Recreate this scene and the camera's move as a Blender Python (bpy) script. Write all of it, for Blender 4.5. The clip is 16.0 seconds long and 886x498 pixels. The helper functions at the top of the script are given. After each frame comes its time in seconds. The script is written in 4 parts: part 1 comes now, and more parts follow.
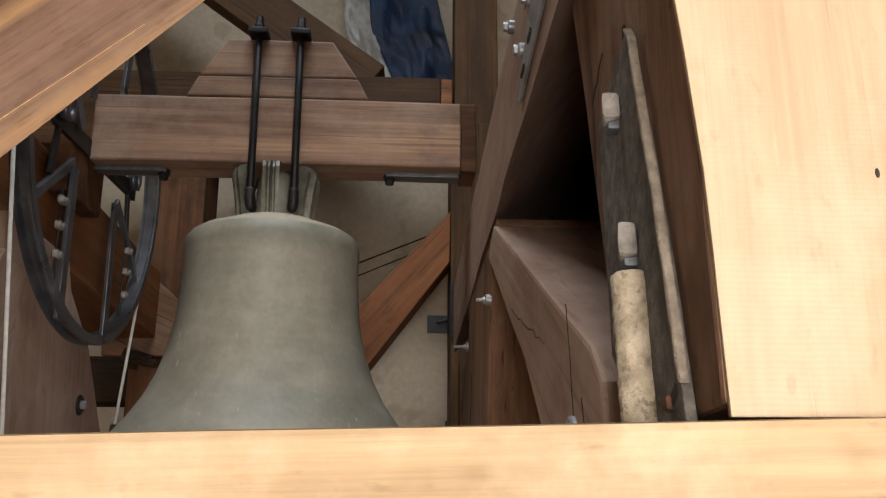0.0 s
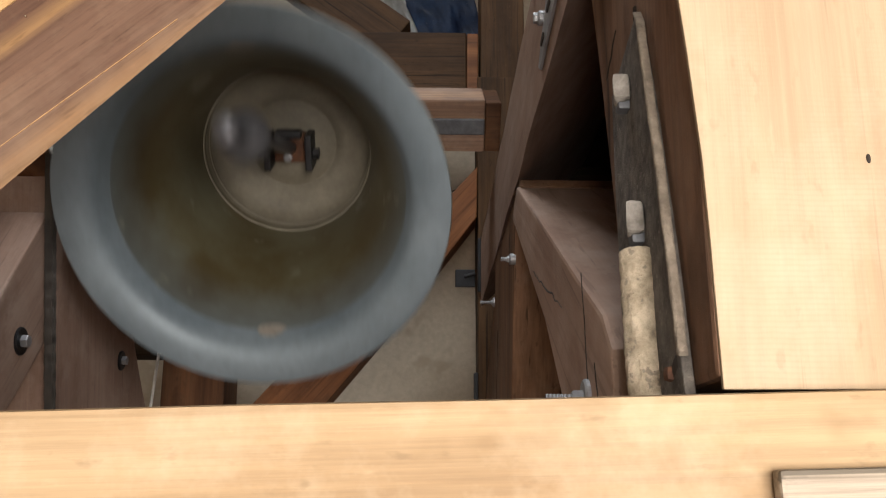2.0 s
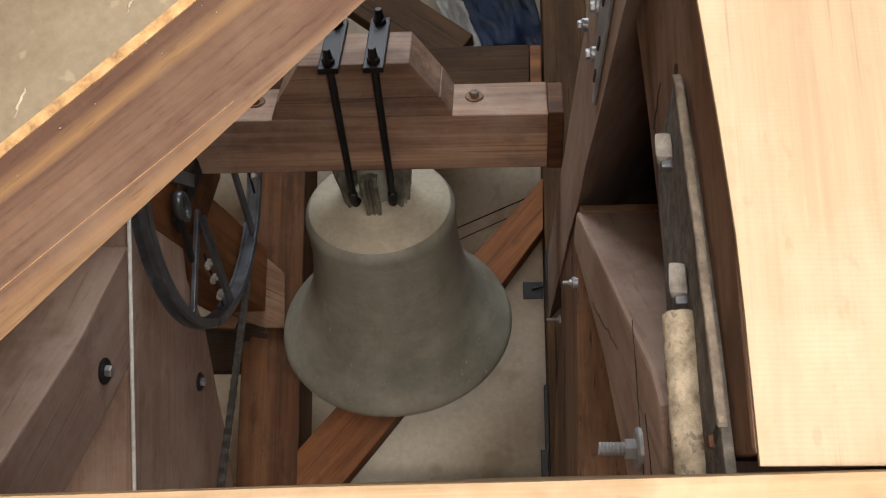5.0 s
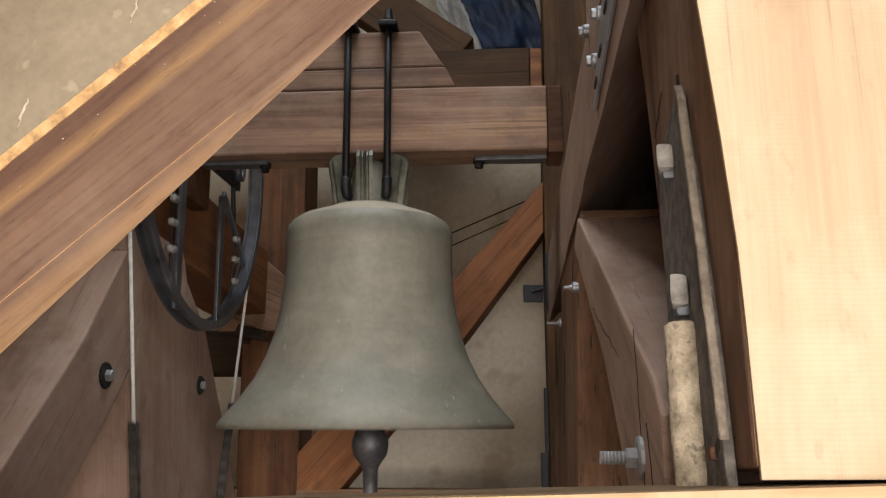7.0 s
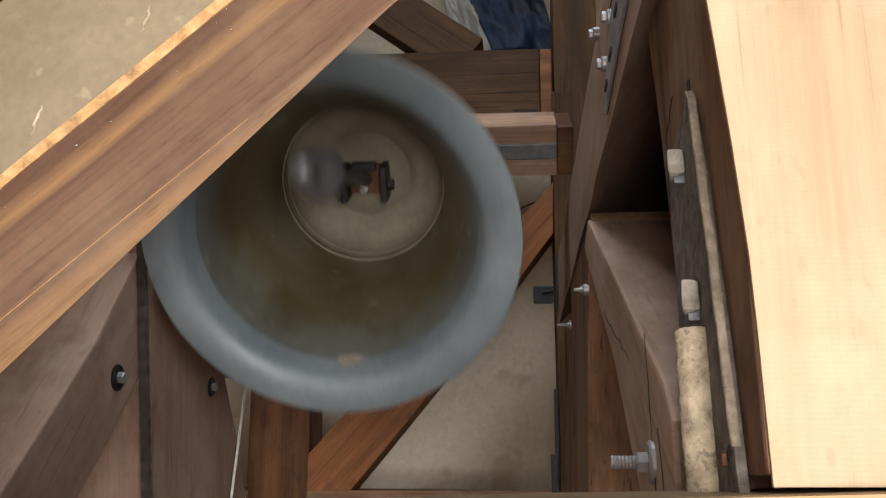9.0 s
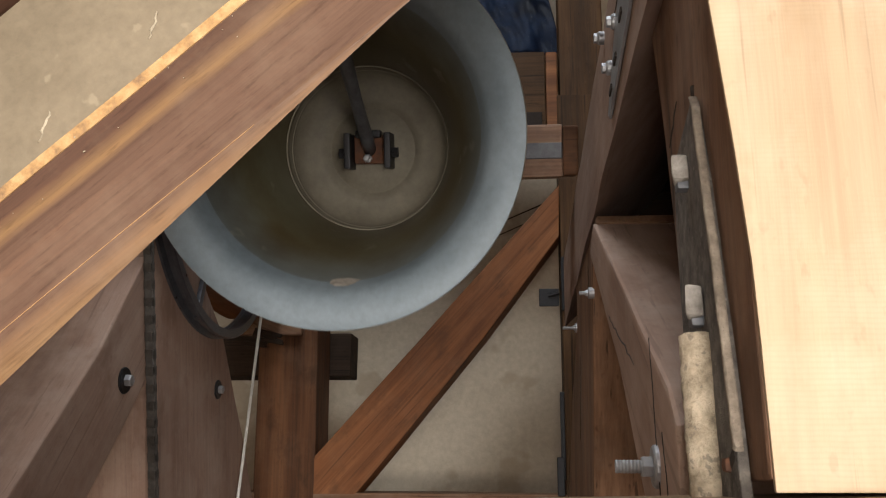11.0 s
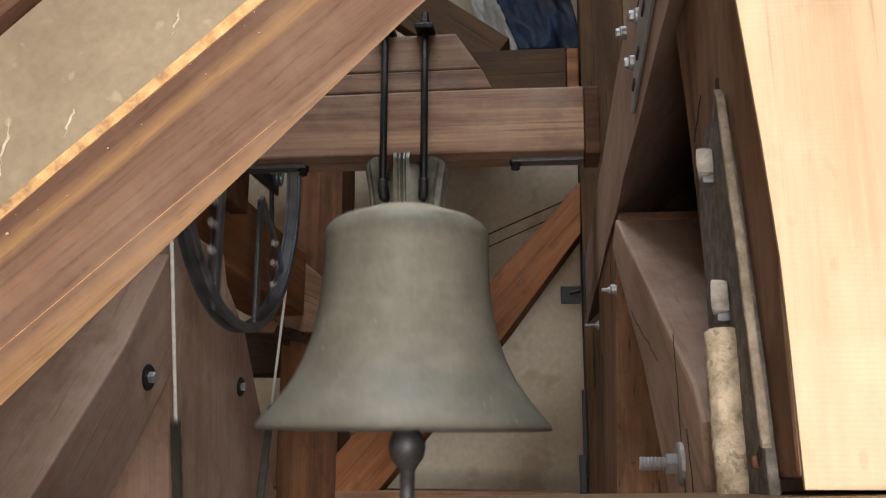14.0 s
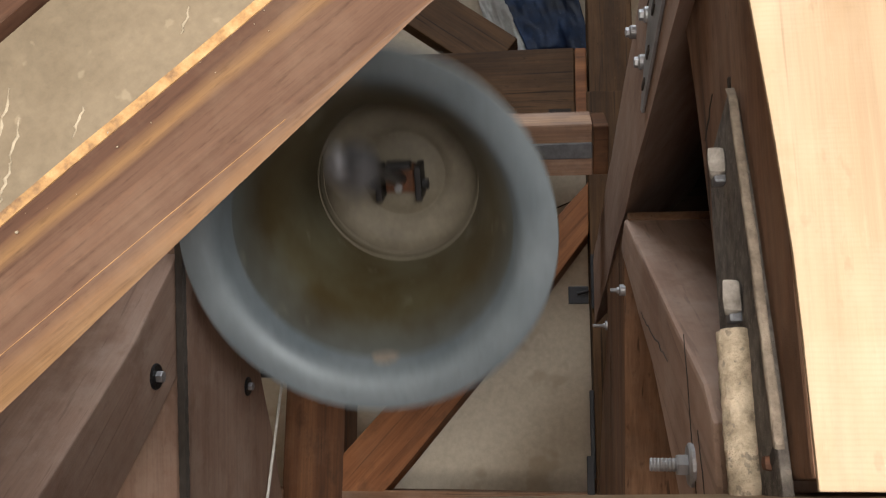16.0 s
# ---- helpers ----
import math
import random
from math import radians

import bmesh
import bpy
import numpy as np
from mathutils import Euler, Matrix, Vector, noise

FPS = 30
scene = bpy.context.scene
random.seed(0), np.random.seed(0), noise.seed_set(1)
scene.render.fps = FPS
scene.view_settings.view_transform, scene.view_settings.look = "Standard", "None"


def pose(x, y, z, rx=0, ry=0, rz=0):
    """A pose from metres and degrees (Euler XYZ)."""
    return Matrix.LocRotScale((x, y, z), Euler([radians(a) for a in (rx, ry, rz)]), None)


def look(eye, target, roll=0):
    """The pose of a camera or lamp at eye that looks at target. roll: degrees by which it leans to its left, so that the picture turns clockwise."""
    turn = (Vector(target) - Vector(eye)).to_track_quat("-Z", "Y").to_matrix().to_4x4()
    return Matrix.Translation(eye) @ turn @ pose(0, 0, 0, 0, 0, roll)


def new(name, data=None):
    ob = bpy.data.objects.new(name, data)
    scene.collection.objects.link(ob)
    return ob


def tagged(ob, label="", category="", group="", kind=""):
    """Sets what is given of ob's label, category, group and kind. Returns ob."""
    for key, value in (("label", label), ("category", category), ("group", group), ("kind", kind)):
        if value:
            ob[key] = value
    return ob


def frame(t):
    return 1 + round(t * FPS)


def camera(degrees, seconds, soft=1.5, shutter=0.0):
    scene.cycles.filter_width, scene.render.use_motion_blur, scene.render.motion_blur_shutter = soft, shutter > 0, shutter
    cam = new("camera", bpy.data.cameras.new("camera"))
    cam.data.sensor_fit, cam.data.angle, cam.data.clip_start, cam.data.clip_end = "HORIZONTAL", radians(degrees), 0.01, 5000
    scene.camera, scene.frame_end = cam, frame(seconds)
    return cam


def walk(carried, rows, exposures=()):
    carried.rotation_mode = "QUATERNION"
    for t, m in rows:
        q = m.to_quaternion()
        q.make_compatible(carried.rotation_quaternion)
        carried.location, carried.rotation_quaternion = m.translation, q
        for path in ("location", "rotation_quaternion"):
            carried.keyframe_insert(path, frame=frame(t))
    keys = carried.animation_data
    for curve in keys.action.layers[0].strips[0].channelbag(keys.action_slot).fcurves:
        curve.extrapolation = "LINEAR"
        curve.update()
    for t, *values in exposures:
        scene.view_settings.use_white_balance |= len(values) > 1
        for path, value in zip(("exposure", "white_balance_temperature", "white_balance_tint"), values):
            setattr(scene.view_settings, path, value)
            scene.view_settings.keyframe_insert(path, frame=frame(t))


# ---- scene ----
cam = camera(52.65, 16.0, soft=1.2, shutter=0.22)
PATH = [
    (0.0, pose(0.3344, -2.1663, 1.4797, 107.665, -0.373, -2.655)),
    (0.5, pose(0.3338, -2.1850, 1.4848, 106.551, -0.331, -2.237)),
    (1.0, pose(0.3396, -2.1926, 1.4869, 105.677, -0.492, -1.659)),
    (1.5, pose(0.3401, -2.2072, 1.4885, 104.828, -0.325, -1.157)),
    (2.0, pose(0.3424, -2.2162, 1.4904, 104.347, -0.372, -0.651)),
    (2.5, pose(0.3457, -2.2273, 1.4990, 104.036, -0.323, 0.066)),
    (3.0, pose(0.3488, -2.2372, 1.5098, 103.967, -0.284, 1.026)),
    (3.5, pose(0.3507, -2.2471, 1.5203, 103.974, -0.244, 2.184)),
    (4.0, pose(0.3580, -2.2520, 1.5283, 104.124, -0.240, 3.573)),
    (4.5, pose(0.3658, -2.2544, 1.5347, 104.164, -0.198, 4.229)),
    (7.0, pose(0.3638, -2.2602, 1.5474, 104.213, -0.264, 4.196)),
    (7.5, pose(0.3644, -2.2599, 1.5485, 104.158, -0.291, 4.454)),
    (8.0, pose(0.3641, -2.2605, 1.5496, 104.160, -0.314, 4.612)),
    (8.5, pose(0.3633, -2.2612, 1.5503, 104.204, -0.340, 4.714)),
    (9.0, pose(0.3628, -2.2635, 1.5517, 104.205, -0.348, 4.805)),
    (11.5, pose(0.3649, -2.2682, 1.5534, 104.346, -0.485, 5.402)),
    (12.0, pose(0.3646, -2.2668, 1.5531, 104.292, -0.536, 5.663)),
    (12.5, pose(0.3634, -2.2665, 1.5532, 104.242, -0.557, 5.907)),
    (13.0, pose(0.3623, -2.2672, 1.5532, 104.214, -0.584, 6.127)),
    (13.5, pose(0.3621, -2.2663, 1.5524, 104.222, -0.603, 6.313)),
    (14.0, pose(0.3626, -2.2643, 1.5520, 104.198, -0.619, 6.511)),
    (14.5, pose(0.3619, -2.2609, 1.5508, 104.154, -0.673, 6.653)),
    (15.0, pose(0.3597, -2.2587, 1.5500, 104.145, -0.737, 6.710)),
    (15.5, pose(0.3596, -2.2592, 1.5510, 104.156, -0.790, 6.828)),
    (16.0, pose(0.3595, -2.2608, 1.5520, 104.212, -0.821, 6.910)),
]
walk(cam, PATH)
scene.view_settings.exposure = 0.13

H = 2.4            # height of the bell's swinging axis over the floor
SWING, PERIOD, START = 74.08, 1.74907, 1.7647


def v(x, y, z):
    """A place given from the middle of the swinging axis."""
    return Vector((x, y, z + H))


# ---- light: assumed, unseen openings behind the viewer and over the bell ----
world = bpy.data.worlds.new("tower_air")
world.use_nodes = True
sky = world.node_tree.nodes.new("ShaderNodeTexSky")
sky.sky_type, sky.sun_disc = "NISHITA", False
sky.sun_elevation, sky.sun_rotation = radians(35), radians(200)
world.node_tree.links.new(sky.outputs[0], world.node_tree.nodes["Background"].inputs[0])
world.node_tree.nodes["Background"].inputs[1].default_value = 0.1
scene.world = world


def area_lamp(name, eye, target, sx, sy, watts, colour):
    data = bpy.data.lights.new(name, "AREA")
    data.shape, data.size, data.size_y, data.energy, data.color = "RECTANGLE", sx, sy, watts, colour
    ob = new(name, data)
    ob.matrix_world = look(eye, target)
    return ob


# daylight: through an assumed wide opening behind the viewer
area_lamp("opening_light", (0.88, -4.07, H - 1.05), (0.1, 0.0, H - 0.5), 1.85, 1.2, 206, (1.0, 0.94, 0.875))
# and from overhead, through a hatch added over the bell
area_lamp("overhead_light", (0.05, -0.95, H + 2.17), (0.0, 0.1, H - 0.4), 1.2, 1.0, 48, (0.90, 0.955, 1.0))


# ---- materials ----
def mat(name):
    m = bpy.data.materials.new(name)
    m.use_nodes = True
    return m, m.node_tree.nodes, m.node_tree.links, m.node_tree.nodes["Principled BSDF"]


def noise_node(n, l, coord, scale, detail=5.0, rough=0.6, stretch=None):
    tex = n.new("ShaderNodeTexNoise")
    tex.inputs["Scale"].default_value, tex.inputs["Detail"].default_value = scale, detail
    tex.inputs["Roughness"].default_value = rough
    if stretch:
        mp = n.new("ShaderNodeMapping")
        mp.inputs["Scale"].default_value = stretch
        l.new(coord, mp.inputs[0])
        l.new(mp.outputs[0], tex.inputs[0])
    else:
        l.new(coord, tex.inputs[0])
    return tex


def ramp_node(n, l, fac, stops):
    r = n.new("ShaderNodeValToRGB")
    while len(r.color_ramp.elements) < len(stops):
        r.color_ramp.elements.new(0.5)
    for e, (p, c) in zip(r.color_ramp.elements, stops):
        e.position, e.color = p, (*c, 1)
    l.new(fac, r.inputs[0])
    return r


def mix_node(n, l, fac, a, b, kind="MIX"):
    m = n.new("ShaderNodeMixRGB")
    m.blend_type = kind
    for s, val in zip((0, 1, 2), (fac, a, b)):
        if isinstance(val, (int, float)):
            m.inputs[s].default_value = val
        elif isinstance(val, tuple):
            m.inputs[s].default_value = (*val, 1)
        else:
            l.new(val, m.inputs[s])
    return m


def bump_node(n, l, height, strength, distance, bsdf):
    b = n.new("ShaderNodeBump")
    b.inputs["Strength"].default_value, b.inputs["Distance"].default_value = strength, distance
    l.new(height, b.inputs["Height"])
    l.new(b.outputs[0], bsdf.inputs["Normal"])


def shifted_coord(n, l):
    """Object coordinates moved by a random step for each piece."""
    tc, info, add = n.new("ShaderNodeTexCoord"), n.new("ShaderNodeObjectInfo"), n.new("ShaderNodeVectorMath")
    mul = n.new("ShaderNodeMath")
    mul.operation, mul.inputs[1].default_value = "MULTIPLY", 17.0
    l.new(info.outputs["Random"], mul.inputs[0])
    l.new(tc.outputs["Object"], add.inputs[0])
    l.new(mul.outputs[0], add.inputs[1])
    return add.outputs[0], info.outputs["Random"]


def wood(name, dark, mid, light, rough=0.7, dust=(0.5, 0.45, 0.4), dusty=0.2, relief=0.35, grain=0.75, rings=0.35, stain=None, bands=2.6, checks=0.75, saw=0.0):
    """Sawn timber with its grain along local x."""
    m, n, l, b = mat(name)
    co, rnd = shifted_coord(n, l)
    broad = noise_node(n, l, co, bands, 5, 0.6, (1.3 / bands, 4, 4))
    fine = noise_node(n, l, co, 30.0, 9, 0.72, (0.1, 4.5, 4.5))
    warp = n.new("ShaderNodeTexWave")
    warp.wave_type, warp.bands_direction = "BANDS", "DIAGONAL"
    mp = n.new("ShaderNodeMapping")
    mp.inputs["Scale"].default_value = (0.5, 9, 9)
    l.new(co, mp.inputs[0])
    l.new(mp.outputs[0], warp.inputs[0])
    warp.inputs["Scale"].default_value, warp.inputs["Distortion"].default_value = 1.5, 9.0
    warp.inputs["Detail"].default_value, warp.inputs["Detail Scale"].default_value = 4.0, 0.9
    col = ramp_node(n, l, broad.outputs["Fac"], [(0.30, dark), (0.5, mid), (0.72, light)])
    gr = ramp_node(n, l, fine.outputs["Fac"], [(0.36, (0.46, 0.40, 0.36)), (0.60, (1.10, 1.07, 1.03))])
    c1 = mix_node(n, l, grain, col.outputs[0], gr.outputs[0], "MULTIPLY")
    rg = ramp_node(n, l, warp.outputs["Fac"], [(0.0, (0.74, 0.68, 0.62)), (0.6, (1.06, 1.03, 1.0))])
    c2 = mix_node(n, l, rings, c1.outputs[0], rg.outputs[0], "MULTIPLY")
    blot = noise_node(n, l, co, 6.5, 6, 0.68)
    dm = ramp_node(n, l, blot.outputs["Fac"], [(0.46, (0, 0, 0)), (0.72, (dusty,) * 3)])
    c3 = mix_node(n, l, dm.outputs[0], c2.outputs[0], dust)
    if stain:
        sp = noise_node(n, l, co, 11.0, 4, 0.6, (0.6, 1, 1))
        sm = ramp_node(n, l, sp.outputs["Fac"], [(0.56, (0, 0, 0)), (0.70, (0.6,) * 3)])
        c3 = mix_node(n, l, sm.outputs[0], c3.outputs[0], stain)
    # fine drying checks and dark flecks along the grain
    chk = noise_node(n, l, co, 24.0, 4, 0.55, (0.05, 3.2, 3.2))
    ck = ramp_node(n, l, chk.outputs["Fac"], [(0.335, (checks,) * 3), (0.385, (0, 0, 0))])
    c3 = mix_node(n, l, ck.outputs[0], c3.outputs[0], tuple(k * 0.35 for k in dark))
    fleck = noise_node(n, l, co, 85.0, 3, 0.5, (0.45, 1, 1))
    fl = ramp_node(n, l, fleck.outputs["Fac"], [(0.27, (checks * 0.6,) * 3), (0.36, (0, 0, 0)), (0.68, (0, 0, 0)), (0.78, (checks * 0.35,) * 3)])
    pale_dark = ramp_node(n, l, fleck.outputs["Fac"], [(0.45, tuple(k * 0.5 for k in dark)), (0.55, tuple(min(0.8, k * 1.35) for k in light))])
    c3 = mix_node(n, l, fl.outputs[0], c3.outputs[0], pale_dark.outputs[0])
    if saw:
        # fine saw marks across the grain, fading in and out
        mark = n.new("ShaderNodeTexWave")
        mark.wave_type, mark.bands_direction = "BANDS", "X"
        mark.inputs["Scale"].default_value, mark.inputs["Distortion"].default_value = 85.0, 2.5
        mark.inputs["Detail Scale"].default_value = 0.4
        l.new(co, mark.inputs[0])
        where = ramp_node(n, l, blot.outputs["Fac"], [(0.38, (0, 0, 0)), (0.6, (saw,) * 3)])
        ms = ramp_node(n, l, mark.outputs["Fac"], [(0.1, (0.80, 0.77, 0.72)), (0.6, (1.0, 1.0, 1.0))])
        c3 = mix_node(n, l, where.outputs[0], c3.outputs[0], mix_node(n, l, 1.0, c3.outputs[0], ms.outputs[0], "MULTIPLY").outputs[0])
    # a slow drift of tone from piece to piece
    tone = n.new("ShaderNodeMapRange")
    tone.inputs["To Min"].default_value, tone.inputs["To Max"].default_value = 0.88, 1.12
    l.new(rnd, tone.inputs[0])
    hsv = n.new("ShaderNodeHueSaturation")
    l.new(tone.outputs[0], hsv.inputs["Value"])
    l.new(c3.outputs[0], hsv.inputs["Color"])
    l.new(hsv.outputs[0], b.inputs["Base Color"])
    rr = ramp_node(n, l, fine.outputs["Fac"], [(0.2, (rough - 0.12,) * 3), (0.8, (min(1, rough + 0.15),) * 3)])
    l.new(rr.outputs[0], b.inputs["Roughness"])
    b.inputs["Specular IOR Level"].default_value = 0.22
    hm = mix_node(n, l, 0.3, fine.outputs["Fac"], warp.outputs["Fac"])
    bump_node(n, l, hm.outputs[0], relief, 0.003, b)
    return m


def surface(name, stops, scale, rough=0.6, metal=0.0, fine_scale=60.0, relief=0.2, depth=0.003, spots=None):
    """A mottled material: stains at one scale, grain at another."""
    m, n, l, b = mat(name)
    co, rnd = shifted_coord(n, l)
    big = noise_node(n, l, co, scale, 6, 0.62)
    small = noise_node(n, l, co, fine_scale, 5, 0.7)
    col = ramp_node(n, l, big.outputs["Fac"], stops)
    g = ramp_node(n, l, small.outputs["Fac"], [(0.3, (0.8, 0.8, 0.8)), (0.7, (1.1, 1.1, 1.1))])
    c = mix_node(n, l, 0.7, col.outputs[0], g.outputs[0], "MULTIPLY")
    out = c
    if spots:
        sp = noise_node(n, l, co, spots[0], 3, 0.5)
        sm = ramp_node(n, l, sp.outputs["Fac"], [(spots[1], (0, 0, 0)), (spots[1] + 0.05, (spots[3],) * 3)])
        out = mix_node(n, l, sm.outputs[0], c.outputs[0], spots[2])
    l.new(out.outputs[0], b.inputs["Base Color"])
    rr = ramp_node(n, l, big.outputs["Fac"], [(0.3, (max(0.05, rough - 0.1),) * 3), (0.7, (min(1, rough + 0.1),) * 3)])
    l.new(rr.outputs[0], b.inputs["Roughness"])
    b.inputs["Metallic"].default_value = metal
    bump_node(n, l, small.outputs["Fac"], relief, depth, b)
    return m


# post front: the strong light falling on it is put into the colour
LITPOST = wood("lit_post_timber", (0.299, 0.214, 0.133), (0.349, 0.260, 0.171), (0.394, 0.307, 0.211), 0.75, (0.432, 0.356, 0.262), 0.6, 0.35, 0.2, 0.08, (0.249, 0.164, 0.089), 2.2, 0.35, 0.22)
SILL = wood("pale_sill_timber", (0.211, 0.139, 0.077), (0.288, 0.202, 0.117), (0.348, 0.257, 0.158), 0.7, (0.391, 0.313, 0.217), 0.65, 0.35, 0.36, 0.17, (0.146, 0.085, 0.038), 3.4, 0.5)
OAK = wood("brown_oak", (0.12, 0.062, 0.034), (0.20, 0.108, 0.062), (0.28, 0.16, 0.095), 0.6, (0.40, 0.32, 0.25), 0.25, 0.3, 0.5, 0.25)


def banded(name):
    """Planed timber whose paler sapwood runs in bands along local x."""
    m, n, l, b = mat(name)
    co = n.new("ShaderNodeTexCoord").outputs["Object"]
    axis = n.new("ShaderNodeSeparateXYZ")
    l.new(co, axis.inputs[0])
    wob = noise_node(n, l, co, 3.0, 5, 0.6, (1.0, 2.2, 2.2))
    pos = n.new("ShaderNodeMath")
    pos.operation, pos.inputs[1].default_value = "MULTIPLY_ADD", 0.036
    l.new(wob.outputs["Fac"], pos.inputs[0])
    l.new(axis.outputs["Z"], pos.inputs[2])
    fit = n.new("ShaderNodeMapRange")
    fit.inputs["From Min"].default_value, fit.inputs["From Max"].default_value = -0.0835 + 0.018, 0.057 + 0.018
    l.new(pos.outputs[0], fit.inputs[0])
    brown, dusk, gold, amber = (0.098, 0.053, 0.034), (0.076, 0.038, 0.024), (0.185, 0.104, 0.046), (0.140, 0.077, 0.039)
    col = ramp_node(n, l, fit.outputs[0], [(0.0, (0.15, 0.085, 0.045)), (0.07, gold), (0.20, amber), (0.30, brown), (0.50, (0.112, 0.062, 0.040)), (0.69, brown), (0.755, gold), (0.80, amber), (0.86, dusk), (1.0, dusk)])
    streak = noise_node(n, l, co, 24.0, 9, 0.7, (0.07, 4.0, 4.0))
    st = ramp_node(n, l, streak.outputs["Fac"], [(0.34, (0.60, 0.55, 0.50)), (0.5, (0.95, 0.95, 0.95)), (0.66, (1.22, 1.17, 1.08))])
    c = mix_node(n, l, 0.8, col.outputs[0], st.outputs[0], "MULTIPLY")
    fine = noise_node(n, l, co, 120.0, 4, 0.6, (0.25, 1.6, 1.6))
    ft = ramp_node(n, l, fine.outputs["Fac"], [(0.32, (0.66, 0.62, 0.58)), (0.44, (1.0, 1.0, 1.0)), (0.62, (1.0, 1.0, 1.0)), (0.74, (1.25, 1.2, 1.12))])
    c = mix_node(n, l, 0.7, c.outputs[0], ft.outputs[0], "MULTIPLY")
    haze = noise_node(n, l, co, 8.0, 6, 0.7)
    hm = ramp_node(n, l, haze.outputs["Fac"], [(0.48, (0, 0, 0)), (0.75, (0.25,) * 3)])
    c = mix_node(n, l, hm.outputs[0], c.outputs[0], (0.24, 0.17, 0.115))
    l.new(c.outputs[0], b.inputs["Base Color"])
    rr = ramp_node(n, l, streak.outputs["Fac"], [(0.2, (0.45,) * 3), (0.8, (0.68,) * 3)])
    l.new(rr.outputs[0], b.inputs["Roughness"])
    b.inputs["Specular IOR Level"].default_value = 0.3
    bump_node(n, l, streak.outputs["Fac"], 0.2, 0.002, b)
    return m


BRACE = banded("planed_brown_timber")
GREYOAK = wood("weathered_timber", (0.235, 0.148, 0.110), (0.315, 0.212, 0.165), (0.375, 0.265, 0.212), 0.75, (0.45, 0.36, 0.30), 0.45, 0.4, 0.24, 0.10, (0.20, 0.12, 0.085), 2.0, 0.3)
REDWOOD = wood("reddish_timber", (0.110, 0.040, 0.015), (0.205, 0.079, 0.029), (0.285, 0.120, 0.048), 0.6, (0.32, 0.20, 0.12), 0.12, 0.3, 0.4, 0.25, (0.075, 0.034, 0.016), 4.0, 0.35)
UMBER = wood("umber_timber", (0.050, 0.021, 0.010), (0.098, 0.042, 0.018), (0.16, 0.072, 0.032), 0.65, (0.22, 0.15, 0.10), 0.15, 0.3, 0.45, 0.25, (0.04, 0.02, 0.01), 4.0, 0.4)
DEEPOAK = wood("deep_brown_oak", (0.034, 0.017, 0.007), (0.070, 0.035, 0.014), (0.115, 0.060, 0.026), 0.7, (0.18, 0.12, 0.07), 0.1, 0.3, 0.6, 0.3)
DULLOAK = wood("dull_grey_oak", (0.10, 0.066, 0.052), (0.165, 0.113, 0.092), (0.23, 0.162, 0.132), 0.7, (0.33, 0.275, 0.23), 0.3, 0.4, 0.5, 0.3)
# the same post's side, kept darker than its lit front
POSTOAK = wood("brown_post_timber", (0.105, 0.056, 0.034), (0.19, 0.108, 0.069), (0.28, 0.17, 0.113), 0.75, (0.38, 0.29, 0.22), 0.3, 0.5, 0.55, 0.3, (0.075, 0.04, 0.024), 4.0, 0.8)
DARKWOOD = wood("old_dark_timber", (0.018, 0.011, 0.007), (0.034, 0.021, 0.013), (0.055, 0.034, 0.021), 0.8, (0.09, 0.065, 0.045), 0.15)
YOKEWOOD = wood("yoke_timber", (0.13, 0.075, 0.052), (0.27, 0.170, 0.122), (0.44, 0.285, 0.185), 0.6, (0.47, 0.38, 0.31), 0.35, 0.25, 0.42, 0.35, (0.15, 0.105, 0.09), 4.5, 0.4)


def patina(name):
    """Weathered bronze with pale runs down its flank."""
    m, n, l, b = mat(name)
    tc = n.new("ShaderNodeTexCoord")
    co = tc.outputs["Object"]
    big = noise_node(n, l, co, 5.0, 7, 0.65)
    band = noise_node(n, l, co, 3.0, 4, 0.6, (1, 1, 5))
    small = noise_node(n, l, co, 70.0, 5, 0.7)
    col = ramp_node(n, l, big.outputs["Fac"], [(0.32, (0.175, 0.166, 0.134)), (0.5, (0.240, 0.229, 0.190)), (0.68, (0.315, 0.303, 0.26))])
    bc = ramp_node(n, l, band.outputs["Fac"], [(0.35, (0.82, 0.83, 0.79)), (0.65, (1.08, 1.03, 0.96))])
    c1 = mix_node(n, l, 0.8, col.outputs[0], bc.outputs[0], "MULTIPLY")
    g = ramp_node(n, l, small.outputs["Fac"], [(0.3, (0.82, 0.82, 0.82)), (0.7, (1.1, 1.1, 1.1))])
    c2 = mix_node(n, l, 0.6, c1.outputs[0], g.outputs[0], "MULTIPLY")
    runs = noise_node(n, l, co, 30.0, 3, 0.5, (2.0, 2.0, 0.18))
    rm = ramp_node(n, l, runs.outputs["Fac"], [(0.70, (0, 0, 0)), (0.735, (0.6,) * 3)])
    c3 = mix_node(n, l, rm.outputs[0], c2.outputs[0], (0.56, 0.55, 0.51))
    l.new(c3.outputs[0], b.inputs["Base Color"])
    rr = ramp_node(n, l, big.outputs["Fac"], [(0.3, (0.45,) * 3), (0.7, (0.65,) * 3)])
    l.new(rr.outputs[0], b.inputs["Roughness"])
    b.inputs["Metallic"].default_value = 0.05
    bump_node(n, l, small.outputs["Fac"], 0.12, 0.002, b)
    return m


BRONZE = patina("dusty_bronze")
DUST = surface("dusty_crown", [(0.3, (0.31, 0.265, 0.195)), (0.7, (0.43, 0.375, 0.285))], 9.0, 0.85, 0.0, 80.0, 0.25)
LOOP = surface("tarnished_crown_bronze", [(0.32, (0.07, 0.068, 0.05)), (0.5, (0.14, 0.135, 0.105)), (0.68, (0.27, 0.255, 0.205))], 14.0, 0.5, 0.3, 90.0, 0.25)


